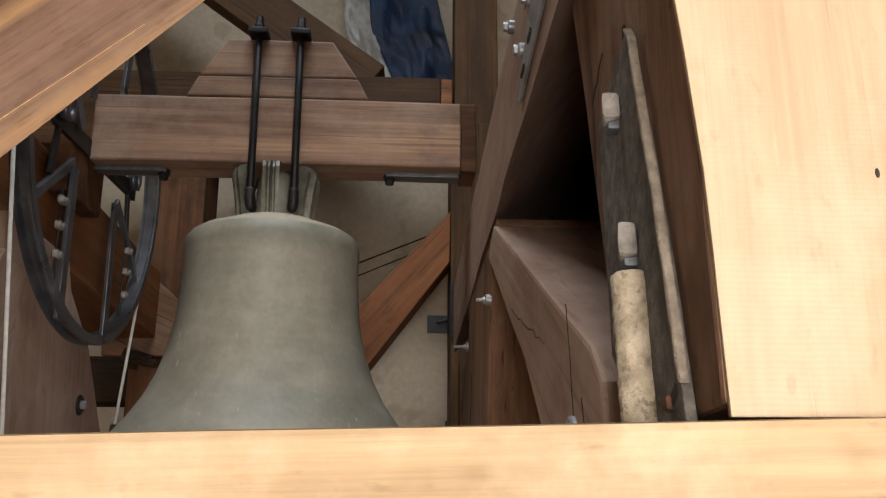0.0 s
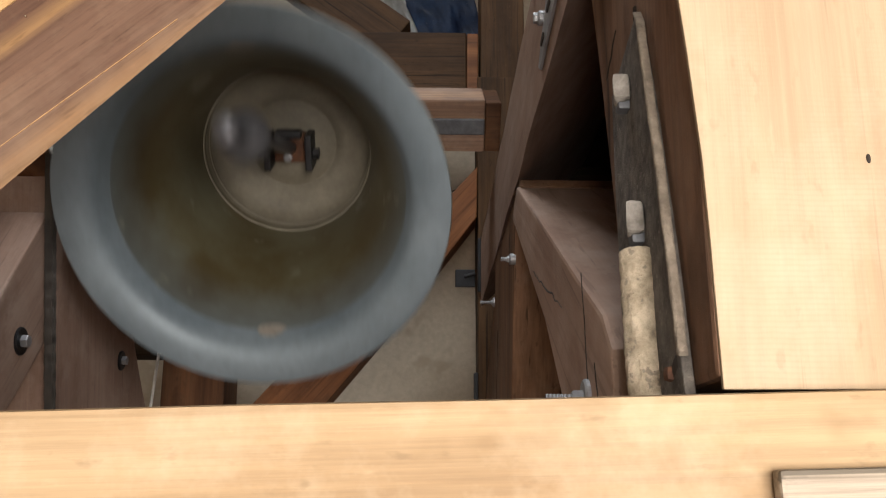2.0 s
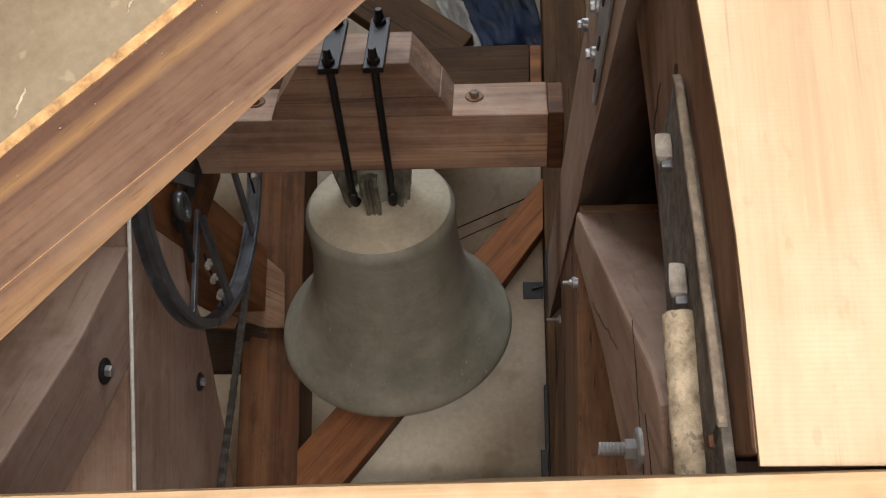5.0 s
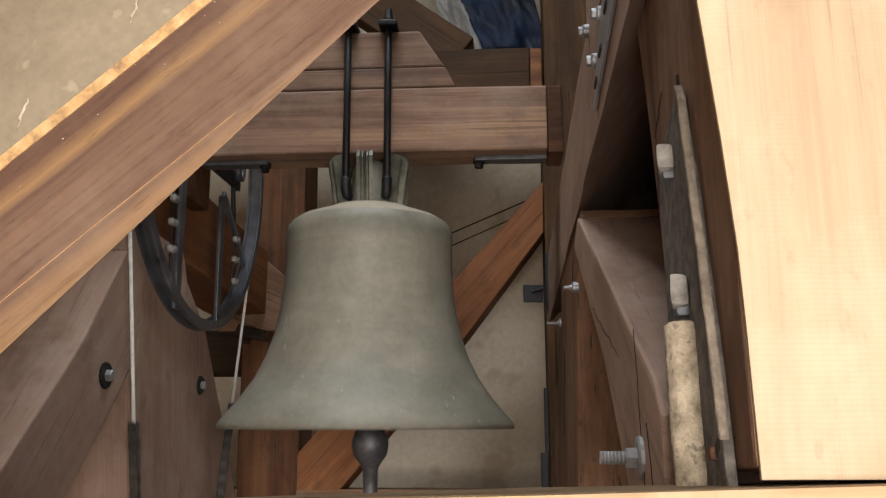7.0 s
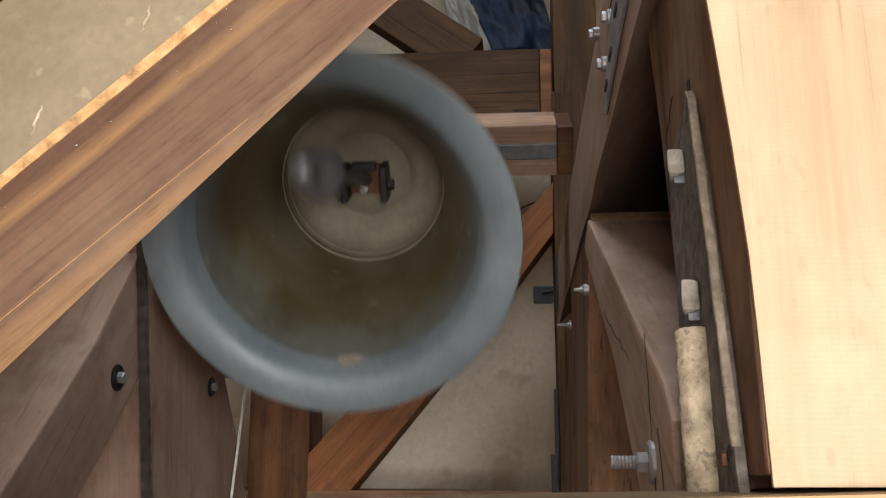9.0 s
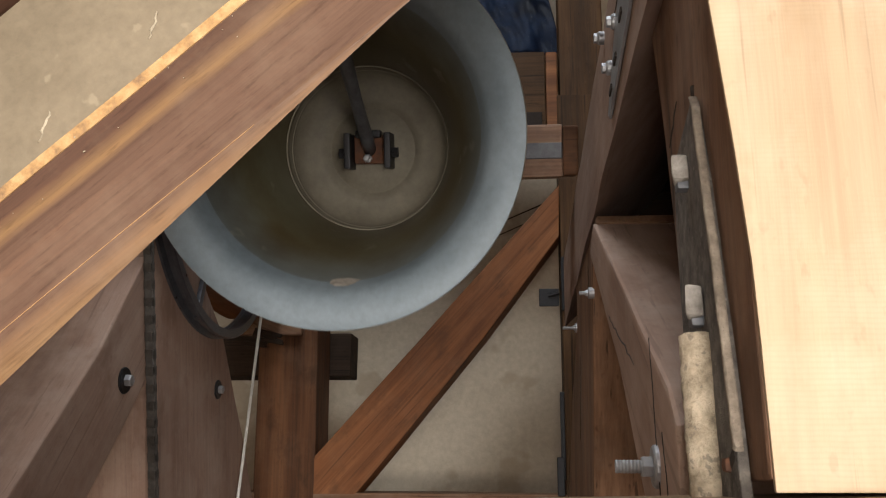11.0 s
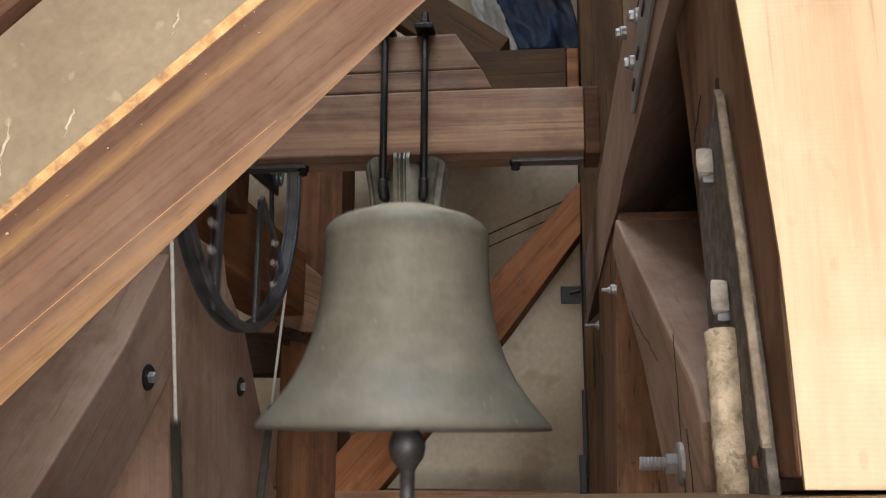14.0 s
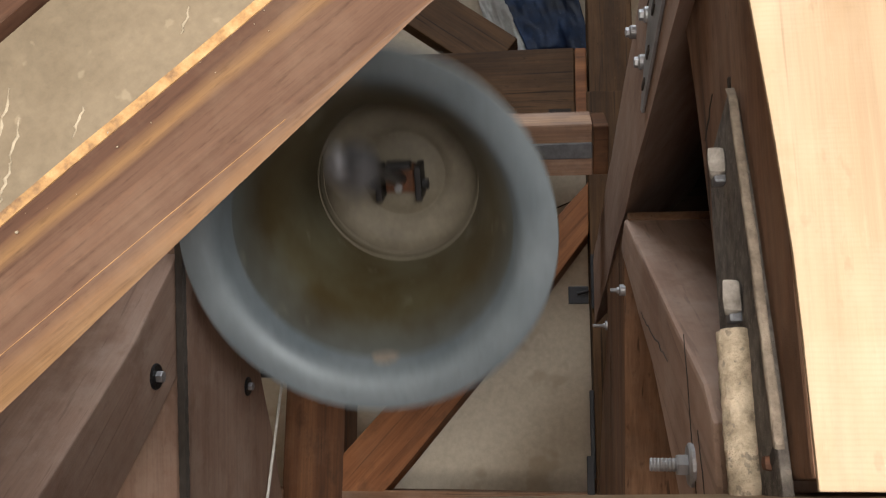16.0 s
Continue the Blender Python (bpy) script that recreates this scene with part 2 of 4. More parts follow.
def inner_bronze(name):
    """Bell metal inside: bluish grey near the rim, olive brown further up, with pale scuffs."""
    m, n, l, b = mat(name)
    co = n.new("ShaderNodeTexCoord").outputs["Object"]
    big, small = noise_node(n, l, co, 4.0, 6, 0.62), noise_node(n, l, co, 35.0, 5, 0.7)
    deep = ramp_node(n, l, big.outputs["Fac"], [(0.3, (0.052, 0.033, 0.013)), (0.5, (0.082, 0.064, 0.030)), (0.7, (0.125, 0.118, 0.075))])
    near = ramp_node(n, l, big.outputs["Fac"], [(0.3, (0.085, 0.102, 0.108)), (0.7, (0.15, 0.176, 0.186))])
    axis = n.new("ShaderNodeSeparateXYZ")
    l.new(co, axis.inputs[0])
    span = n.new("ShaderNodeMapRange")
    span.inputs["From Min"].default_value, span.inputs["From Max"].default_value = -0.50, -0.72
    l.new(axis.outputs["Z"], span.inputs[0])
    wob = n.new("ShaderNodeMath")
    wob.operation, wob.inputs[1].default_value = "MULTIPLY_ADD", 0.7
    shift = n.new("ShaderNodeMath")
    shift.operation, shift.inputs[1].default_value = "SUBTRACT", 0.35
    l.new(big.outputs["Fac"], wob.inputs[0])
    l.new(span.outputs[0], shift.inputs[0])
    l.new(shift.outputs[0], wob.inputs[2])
    # darker with depth: patina, with the inside's shade put into the colour too
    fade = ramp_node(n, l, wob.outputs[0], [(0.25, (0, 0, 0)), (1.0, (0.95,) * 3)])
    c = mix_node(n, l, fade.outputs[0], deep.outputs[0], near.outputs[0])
    sp = noise_node(n, l, co, 13.0, 3, 0.5)
    sm = ramp_node(n, l, sp.outputs["Fac"], [(0.655, (0, 0, 0)), (0.70, (0.4,) * 3)])
    c = mix_node(n, l, sm.outputs[0], c.outputs[0], (0.24, 0.24, 0.19))
    l.new(c.outputs[0], b.inputs["Base Color"])
    b.inputs["Roughness"].default_value, b.inputs["Metallic"].default_value = 0.38, 0.15
    bump_node(n, l, small.outputs["Fac"], 0.12, 0.002, b)
    return m


INNER = inner_bronze("bell_inside")
LIP = surface("bare_bell_lip", [(0.3, (0.142, 0.178, 0.205)), (0.7, (0.198, 0.238, 0.268))], 7.0, 0.55, 0.15, 60.0, 0.15)
IRON = surface("blackened_iron", [(0.3, (0.018, 0.018, 0.02)), (0.6, (0.035, 0.034, 0.036)), (0.8, (0.07, 0.06, 0.055))], 14.0, 0.5, 0.7, 90.0, 0.25)
STEEL = surface("galvanised_steel", [(0.3, (0.24, 0.24, 0.25)), (0.7, (0.42, 0.42, 0.43))], 25.0, 0.5, 0.7, 120.0, 0.2)
RUST = surface("rusty_iron", [(0.3, (0.16, 0.05, 0.025)), (0.7, (0.34, 0.13, 0.06))], 25.0, 0.8, 0.2, 120.0, 0.4)
GRITTY = surface("corroded_grey_iron", [(0.34, (0.075, 0.064, 0.055)), (0.5, (0.135, 0.118, 0.103)), (0.66, (0.215, 0.190, 0.165))], 60.0, 0.85, 0.1, 320.0, 0.9, 0.004, (170.0, 0.64, (0.32, 0.28, 0.24), 0.5))
LIMED = surface("mortar_covered_pipe", [(0.33, (0.20, 0.16, 0.115)), (0.45, (0.42, 0.34, 0.24)), (0.64, (0.66, 0.55, 0.41))], 48.0, 0.9, 0.0, 220.0, 0.9, 0.006, (130.0, 0.62, (0.19, 0.16, 0.13), 0.6))
PLASTER = surface("old_plaster", [(0.28, (0.41, 0.33, 0.24)), (0.45, (0.485, 0.405, 0.305)), (0.72, (0.55, 0.47, 0.365))], 2.2, 0.9, 0.0, 38.0, 0.3, 0.005, (5.0, 0.58, (0.33, 0.25, 0.165), 0.5))
BLUE = surface("blue_plastic_sheet", [(0.35, (0.008, 0.014, 0.035)), (0.55, (0.016, 0.038, 0.10)), (0.72, (0.04, 0.085, 0.20))], 7.0, 0.58, 0.0, 60.0, 0.2, 0.004, (90.0, 0.70, (0.3, 0.32, 0.35), 0.5))
FILM = surface("milky_plastic_film", [(0.35, (0.45, 0.42, 0.38)), (0.65, (0.62, 0.60, 0.57))], 8.0, 0.4, 0.0, 50.0, 0.2)
ROPE = surface("white_rope", [(0.3, (0.55, 0.53, 0.48)), (0.7, (0.75, 0.73, 0.68))], 60.0, 0.8, 0.0, 300.0, 0.5)
BOARD = surface("dusty_board", [(0.3, (0.105, 0.080, 0.050)), (0.5, (0.15, 0.118, 0.077)), (0.7, (0.205, 0.165, 0.112))], 5.0, 0.8, 0.0, 90.0, 0.3, 0.003, (38.0, 0.66, (0.30, 0.25, 0.17), 0.4))
SCUFF = surface("scuffed_timber", [(0.32, (0.15, 0.085, 0.045)), (0.48, (0.36, 0.21, 0.085)), (0.68, (0.52, 0.35, 0.17))], 45.0, 0.8, 0.0, 150.0, 0.6)
CRACKED = surface("fresh_split_timber", [(0.3, (0.22, 0.12, 0.05)), (0.7, (0.42, 0.25, 0.11))], 40.0, 0.8)
CHALK = surface("lime_drips", [(0.3, (0.28, 0.235, 0.165)), (0.7, (0.46, 0.40, 0.30))], 60.0, 0.9, 0.0, 200.0, 0.4)
GREYPLANK = wood("grey_plank", (0.20, 0.17, 0.13), (0.28, 0.24, 0.19), (0.34, 0.30, 0.25), 0.8)
CLAPPER = surface("worn_clapper_iron", [(0.3, (0.085, 0.083, 0.088)), (0.7, (0.17, 0.17, 0.182))], 20.0, 0.45, 0.5, 80.0, 0.2)
STRIKE = surface("polished_strike_mark", [(0.3, (0.19, 0.165, 0.14)), (0.7, (0.33, 0.30, 0.26))], 60.0, 0.5, 0.2)
STRAP = surface("blue_grey_strap", [(0.3, (0.07, 0.073, 0.082)), (0.7, (0.17, 0.175, 0.19))], 22.0, 0.5, 0.4, 110.0, 0.3)
WHEEL = surface("blue_grey_wheel_steel", [(0.3, (0.07, 0.07, 0.08)), (0.6, (0.13, 0.135, 0.15)), (0.8, (0.26, 0.26, 0.28))], 14.0, 0.35, 0.55, 90.0, 0.2)
LIPIRON = surface("pale_corroded_iron", [(0.3, (0.13, 0.10, 0.075)), (0.5, (0.24, 0.195, 0.15)), (0.7, (0.36, 0.30, 0.235))], 50.0, 0.85, 0.0, 220.0, 0.8, 0.004)
LIME = surface("grey_lime_crust", [(0.3, (0.17, 0.15, 0.13)), (0.7, (0.40, 0.37, 0.335))], 60.0, 0.85, 0.0, 200.0, 0.7)
CROWN = surface("pale_inner_crown", [(0.3, (0.13, 0.112, 0.08)), (0.7, (0.21, 0.185, 0.138))], 12.0, 0.7, 0.0, 70.0, 0.2)
CHAIN = surface("greasy_chain_steel", [(0.3, (0.025, 0.022, 0.02)), (0.7, (0.085, 0.075, 0.065))], 60.0, 0.5, 0.3, 200.0, 0.3)
DARKRUST = surface("dark_rust", [(0.3, (0.06, 0.025, 0.014)), (0.7, (0.16, 0.065, 0.03))], 60.0, 0.85, 0.1, 200.0, 0.5)
REDTAG = surface("red_tag", [(0.3, (0.25, 0.012, 0.012)), (0.7, (0.36, 0.03, 0.025))], 60.0, 0.5)
GAP = surface("dark_cleft", [(0.3, (0.015, 0.010, 0.007)), (0.7, (0.03, 0.02, 0.014))], 20.0, 0.9)


# ---- helpers for building ----
def thing(name, label, category, group="", kind=""):
    ob = new(name)
    ob.empty_display_size = 0.05
    return tagged(ob, label, category, group, kind)


def finish(name, bm, material, parent=None, label="", smooth=False, m=None):
    bmesh.ops.recalc_face_normals(bm, faces=bm.faces[:])
    me = bpy.data.meshes.new(name)
    bm.to_mesh(me)
    bm.free()
    mats = material if isinstance(material, (list, tuple)) else [material]
    for mt in mats:
        me.materials.append(mt)
    if smooth:
        for p in me.polygons:
            p.use_smooth = True
    ob = new(name, me)
    if parent is not None:
        ob.parent = parent
    if m is not None:
        ob.matrix_basis = m
    if label:
        tagged(ob, label)
    return ob


def part(name, bm, material, parent, label="", smooth=False, m=None):
    return finish(name, bm, material, parent, label, smooth, m)


def frame_of(origin, u, w):
    """Matrix with local x along u and local z near w."""
    u = Vector(u).normalized()
    w = Vector(w)
    y = w.cross(u).normalized()
    z = u.cross(y).normalized()
    return Matrix(((u.x, y.x, z.x, origin[0]), (u.y, y.y, z.y, origin[1]), (u.z, y.z, z.z, origin[2]), (0, 0, 0, 1)))


def roughen(bm, amount, scale, seed):
    for q in bm.verts:
        d = noise.noise_vector(Vector((q.co.x * scale * 0.5, q.co.y * scale, q.co.z * scale)) + Vector((seed, 0, 0)))
        q.co += d * amount


def bm_box(sx, sy, sz, bevel=0.004, cuts=0, wobble=0.0, seed=0.0):
    """Box with its length on x, centred, with worn edges."""
    bm = bmesh.new()
    bmesh.ops.create_cube(bm, size=1, matrix=Matrix.Diagonal((sx, sy, sz, 1)))
    if bevel:
        bmesh.ops.bevel(bm, geom=bm.edges[:], offset=bevel, segments=2, affect="EDGES", profile=0.6)
    if cuts:
        for i in range(1, cuts + 1):
            bmesh.ops.bisect_plane(bm, geom=bm.verts[:] + bm.edges[:] + bm.faces[:], plane_co=(sx * (i / (cuts + 1) - 0.5), 0, 0), plane_no=(1, 0, 0))
    if wobble:
        roughen(bm, wobble, 9, seed)
    return bm


COUNT = [0]


def timber(name, a, b, w, h, material, parent, up=(0, 0, 1), bevel=0.006, wobble=0.002, label=""):
    """A squared timber from a to b; h is its size along up, w across."""
    a, b = Vector(a), Vector(b)
    ln = (b - a).length
    COUNT[0] += 1
    bm = bm_box(ln, w, h, bevel, max(2, min(24, int(ln / 0.08))), wobble, COUNT[0] * 3.7)
    return part(name, bm, material, parent, label, False, frame_of((a + b) / 2, b - a, up))


def slab(name, outline, depth, origin, u, w, material, parent, bevel=0.005, wobble=0.0015, label=""):
    """A plank cut to an outline: points (s, t) along u and w from origin; its thickness runs along u x w, away by depth."""
    m = frame_of(origin, u, w)
    bm = bmesh.new()
    lo = [bm.verts.new((s, 0, t)) for s, t in outline]
    hi = [bm.verts.new((s, depth, t)) for s, t in outline]
    k = len(outline)
    bm.faces.new(lo)
    bm.faces.new(hi[::-1])
    for i in range(k):
        bm.faces.new((lo[i], lo[(i + 1) % k], hi[(i + 1) % k], hi[i]))
    bmesh.ops.recalc_face_normals(bm, faces=bm.faces[:])
    if bevel:
        bmesh.ops.bevel(bm, geom=bm.edges[:], offset=bevel, segments=2, affect="EDGES", profile=0.6)
    COUNT[0] += 1
    xs = [s for s, t in outline]
    x0, x1 = min(xs), max(xs)
    cuts = max(2, min(16, int((x1 - x0) / 0.08)))
    for i in range(1, cuts + 1):
        bmesh.ops.bisect_plane(bm, geom=bm.verts[:] + bm.edges[:] + bm.faces[:], plane_co=(x0 + (x1 - x0) * i / (cuts + 1), 0, 0), plane_no=(1, 0, 0))
    if wobble:
        roughen(bm, wobble, 9, COUNT[0] * 2.3)
    return part(name, bm, material, parent, label, False, m)


def side_plank(name, yz, x0, x1, grain, material, parent, **kw):
    """A plank whose broad face lies at x0, with corners (y, z) from the axis, reaching to x1; grain: its direction (dy, dz)."""
    gy, gz = Vector(grain).normalized()
    pts = [(y * gy + z * gz, -y * gz + z * gy) for y, z in yz]
    u, w = (0, gy, gz), (0, -gz, gy)
    away = frame_of((0, 0, 0), u, w).to_3x3() @ Vector((0, 1, 0))
    return slab(name, pts, (x1 - x0) * (1 if away.x > 0 else -1), v(x0, 0, 0), u, w, material, parent, **kw)


def front_plank(name, xz, y0, y1, grain, material, parent, **kw):
    """The same with the broad face at y0 and corners (x, z)."""
    gx, gz = Vector(grain).normalized()
    pts = [(x * gx + z * gz, -x * gz + z * gx) for x, z in xz]
    u, w = (gx, 0, gz), (-gz, 0, gx)
    away = frame_of((0, 0, 0), u, w).to_3x3() @ Vector((0, 1, 0))
    return slab(name, pts, (y1 - y0) * (1 if away.y > 0 else -1), v(0, y0, 0), u, w, material, parent, **kw)


def bm_lathe(profile, steps=64, closed=False):
    """Turned about z: points (r, z)."""
    bm = bmesh.new()
    rings = []
    for r, z in profile:
        if r < 1e-6:
            rings.append([bm.verts.new((0, 0, z))])
        else:
            rings.append([bm.verts.new((r * math.cos(2 * math.pi * i / steps), r * math.sin(2 * math.pi * i / steps), z)) for i in range(steps)])
    pairs = list(zip(rings, rings[1:]))
    if closed:
        pairs.append((rings[-1], rings[0]))
    for p, q in pairs:
        for i in range(steps):
            j = (i + 1) % steps
            if len(p) == 1 and len(q) == 1:
                continue
            if len(p) == 1:
                bm.faces.new((p[0], q[j], q[i]))
            elif len(q) == 1:
                bm.faces.new((p[i], p[j], q[0]))
            else:
                bm.faces.new((p[i], p[j], q[j], q[i]))
    return bm


def bm_rod(a, b, r, steps=14, r2=None):
    a, b = Vector(a), Vector(b)
    r2 = r if r2 is None else r2
    ln = (b - a).length
    e = min(r, r2) * 0.15
    bm = bm_lathe([(0, 0), (r - e, 0), (r, e), (r2, ln - e), (r2 - e, ln), (0, ln)], steps)
    bmesh.ops.transform(bm, matrix=Matrix.Translation(a) @ (b - a).to_track_quat("Z", "Y").to_matrix().to_4x4(), verts=bm.verts[:])
    return bm


def bm_tube(pts, r, steps=10):
    """A round bar bent through the points."""
    bm = bmesh.new()
    pts = [Vector(p) for p in pts]
    fine = []
    for a, b in zip(pts, pts[1:]):
        fine += [a.lerp(b, i / 6) for i in range(6)]
    fine.append(pts[-1])
    rings = []
    for i, p in enumerate(fine):
        d = (fine[min(i + 1, len(fine) - 1)] - fine[max(i - 1, 0)]).normalized()
        q = d.to_track_quat("Z", "Y")
        k = r * (0.6 if i in (0, len(fine) - 1) else 1.0)
        rings.append([bm.verts.new(p + q @ Vector((k * math.cos(2 * math.pi * j / steps), k * math.sin(2 * math.pi * j / steps), 0))) for j in range(steps)])
    for p, q in zip(rings, rings[1:]):
        for j in range(steps):
            bm.faces.new((p[j], p[(j + 1) % steps], q[(j + 1) % steps], q[j]))
    bm.faces.new(rings[0])
    bm.faces.new(rings[-1][::-1])
    return bm


def joined(*bms):
    out = bmesh.new()
    for b in bms:
        me = bpy.data.meshes.new("piece")
        b.to_mesh(me)
        b.free()
        out.from_mesh(me)
        bpy.data.meshes.remove(me)
    return out


def moved(bm, m):
    bmesh.ops.transform(bm, matrix=m, verts=bm.verts[:])
    return bm


def bolt(parent, place, axis, r=0.014, washer=0.024, shank=0.0, metal=STEEL, plate=IRON):
    """Washer, hexagonal nut and, where it shows, the threaded end."""
    place, axis = Vector(place), Vector(axis).normalized()
    q = Matrix.Translation(place) @ axis.to_track_quat("Z", "Y").to_matrix().to_4x4()
    b = part("bolt", moved(bm_lathe([(0, -0.008), (washer, -0.008), (washer, 0.003), (washer - 0.002, 0.005), (0, 0.005)], 20), q), plate, parent)
    nut = bm_lathe([(0, 0.004), (r * 0.95, 0.004), (r, 0.006), (r, r * 1.25), (r * 0.9, r * 1.4), (0, r * 1.4)], 6)
    finish("nut", moved(nut, q), metal, b)
    if shank:
        prof = [(0, 0.004)]
        k = int(shank / 0.0035)
        for i in range(k):
            z = 0.004 + shank * i / k
            prof += [(r * 0.62, z), (r * 0.55, z + shank / k * 0.5)]
        prof += [(r * 0.55, shank), (0, shank)]
        finish("threaded_end", moved(bm_lathe(prof, 14), q), metal, b, smooth=False)
    return b


# ---- the chamber ----
def wall_box(name, x0, x1, y0, y1, z0, z1, material, label):
    bm = bmesh.new()
    bmesh.ops.create_cube(bm, size=1, matrix=Matrix.Translation(((x0 + x1) / 2, (y0 + y1) / 2, (z0 + z1) / 2)) @ Matrix.Diagonal((x1 - x0, y1 - y0, z1 - z0, 1)))
    ob = finish(name, bm, material)
    return tagged(ob, label, "wall", "", "structure")


def pierced_wall(name, label, along, at, lo, hi, hole):
    """Wall along x or y at the given place, with one opening (from, to, bottom, top)."""
    ob = tagged(new(name), label, "wall", "", "structure")
    h0, h1, b, t = hole
    for p, q, z0, z1 in ((lo, h0, 0, 4.6), (h1, hi, 0, 4.6), (h0, h1, 0, b), (h0, h1, t, 4.6)):
        bm = bmesh.new()
        mid, size = (p + q) / 2, q - p
        c = (mid, at, (z0 + z1) / 2) if along == "x" else (at, mid, (z0 + z1) / 2)
        d = (size, 0.25, z1 - z0, 1) if along == "x" else (0.25, size, z1 - z0, 1)
        bmesh.ops.create_cube(bm, size=1, matrix=Matrix.Translation(c) @ Matrix.Diagonal(d))
        finish("wall_piece", bm, PLASTER, ob)


def chamber():
    wall_box("wall_north", -2.0, 2.0, 1.62, 1.9, 0, 4.6, PLASTER, "old beige plastered tower wall with stains")
    # unseen; dark boards chosen so that less light bounces back
    wall_box("wall_east", 2.0, 2.3, -4.35, 1.9, 0, 4.6, UMBER, "unseen closing wall, kept dark to cut bounced light")
    wall_box("wall_west", -2.3, -2.0, -4.35, 1.9, 0, 4.6, PLASTER, "old beige plastered tower wall")
    pierced_wall("wall_south", "unseen plastered tower wall with an assumed wide daylight opening", "x", -4.225, -2.0, 2.0, (-0.09, 1.85, H - 1.75, H - 0.35))
    ob = tagged(new("ceiling"), "unseen dark boarded ceiling with an assumed daylight hatch", "ceiling", "", "structure")
    for x0, x1, y0, y1 in ((-2.3, -0.6, -4.35, 1.9), (0.8, 2.3, -4.35, 1.9), (-0.6, 0.8, -4.35, -1.5), (-0.6, 0.8, -0.4, 1.9)):
        bm = bmesh.new()
        bmesh.ops.create_cube(bm, size=1, matrix=Matrix.Translation(((x0 + x1) / 2, (y0 + y1) / 2, 4.67)) @ Matrix.Diagonal((x1 - x0, y1 - y0, 0.14, 1)))
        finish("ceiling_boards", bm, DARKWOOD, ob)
    # unseen floor, likewise kept dark to limit bounce
    tagged(wall_box("floor", -2.3, 2.3, -4.35, 1.9, -0.12, 0, DULLOAK, "worn wooden floor of the bell chamber"), category="floor")


# ---- the timber frame ----
def front_frame():
    fr = thing("bell_stand", "brightly lit pale timber sill and post with a brown diagonal brace", "bell frame")
    # sill: its upper edge rises slightly
    timber("sill_beam", v(-1.9, -1.575, -1.0245), v(1.9, -1.575, -0.901), 0.20, 0.175, SILL, fr, label="pale sawn softwood sill")
    # brown post flaring back at its head; thin pale sheet paints its lit front
    side_plank("post", [(-1.648, -0.846), (-1.648, 1.2), (-1.05, 1.2), (-1.195, -0.18), (-1.240, -0.29), (-1.283, -0.43), (-1.318, -0.55), (-1.352, -0.64), (-1.405, -0.846)],
               0.524, 0.95, (0.0, 1.0), POSTOAK, fr, wobble=0.004, label="brown weathered post with cracks")
    front_plank("facing_plank", [(0.5255, -0.855), (0.5235, -0.76), (0.521, -0.70), (0.514, -0.61), (0.505, -0.50), (0.487, -0.2), (0.45, 0.4), (1.1, 0.4), (1.1, -0.85)],
                -1.652, -1.647, (0.0, 1.0), LITPOST, fr, bevel=0.001, wobble=0.0028, label="pale sawn softwood post front, bright light put into its colour")
    # stained knot and nail hole
    part("knot", moved(bm_lathe([(0, 0.0015), (0.001, 0.0008), (0.0016, 0.0)], 12), Matrix.Translation(v(0.633, -1.6525, -0.70)) @ Matrix.Rotation(math.pi / 2, 4, "X") @ Matrix.Diagonal((1, 2.2, 1, 1))), GAP, fr)
    timber("grey_strip", v(0.543, -1.684, -0.953), v(1.3, -1.684, -0.930), 0.014, 0.098, GREYPLANK, fr, bevel=0.003, label="grey weathered strip nailed to the sill")
    return fr


def brace_prism(name, lines, x0, x1, material, parent, label=""):
    """A long piece whose edges are the straight lines (y, x of one point, z, slope) in order round it."""
    ang = math.atan(0.88)
    m = frame_of(v(0, -1.55, -0.6), (math.cos(ang), 0, math.sin(ang)), (-math.sin(ang), 0, math.cos(ang)))
    inv = m.inverted()
    bm = bmesh.new()
    steps = 26
    rows = []
    for i in range(steps + 1):
        x = x0 + (x1 - x0) * i / steps
        rows.append([bm.verts.new(inv @ v(x, y, z + s * (x - px))) for y, px, z, s in lines])
    k = len(lines)
    for p, q in zip(rows, rows[1:]):
        for i in range(k):
            bm.faces.new((p[i], p[(i + 1) % k], q[(i + 1) % k], q[i]))
    bm.faces.new(rows[0])
    bm.faces.new(rows[-1][::-1])
    bmesh.ops.recalc_face_normals(bm, faces=bm.faces[:])
    roughen(bm, 0.0012, 14, 5.5)
    return part(name, bm, material, parent, label, False, m)


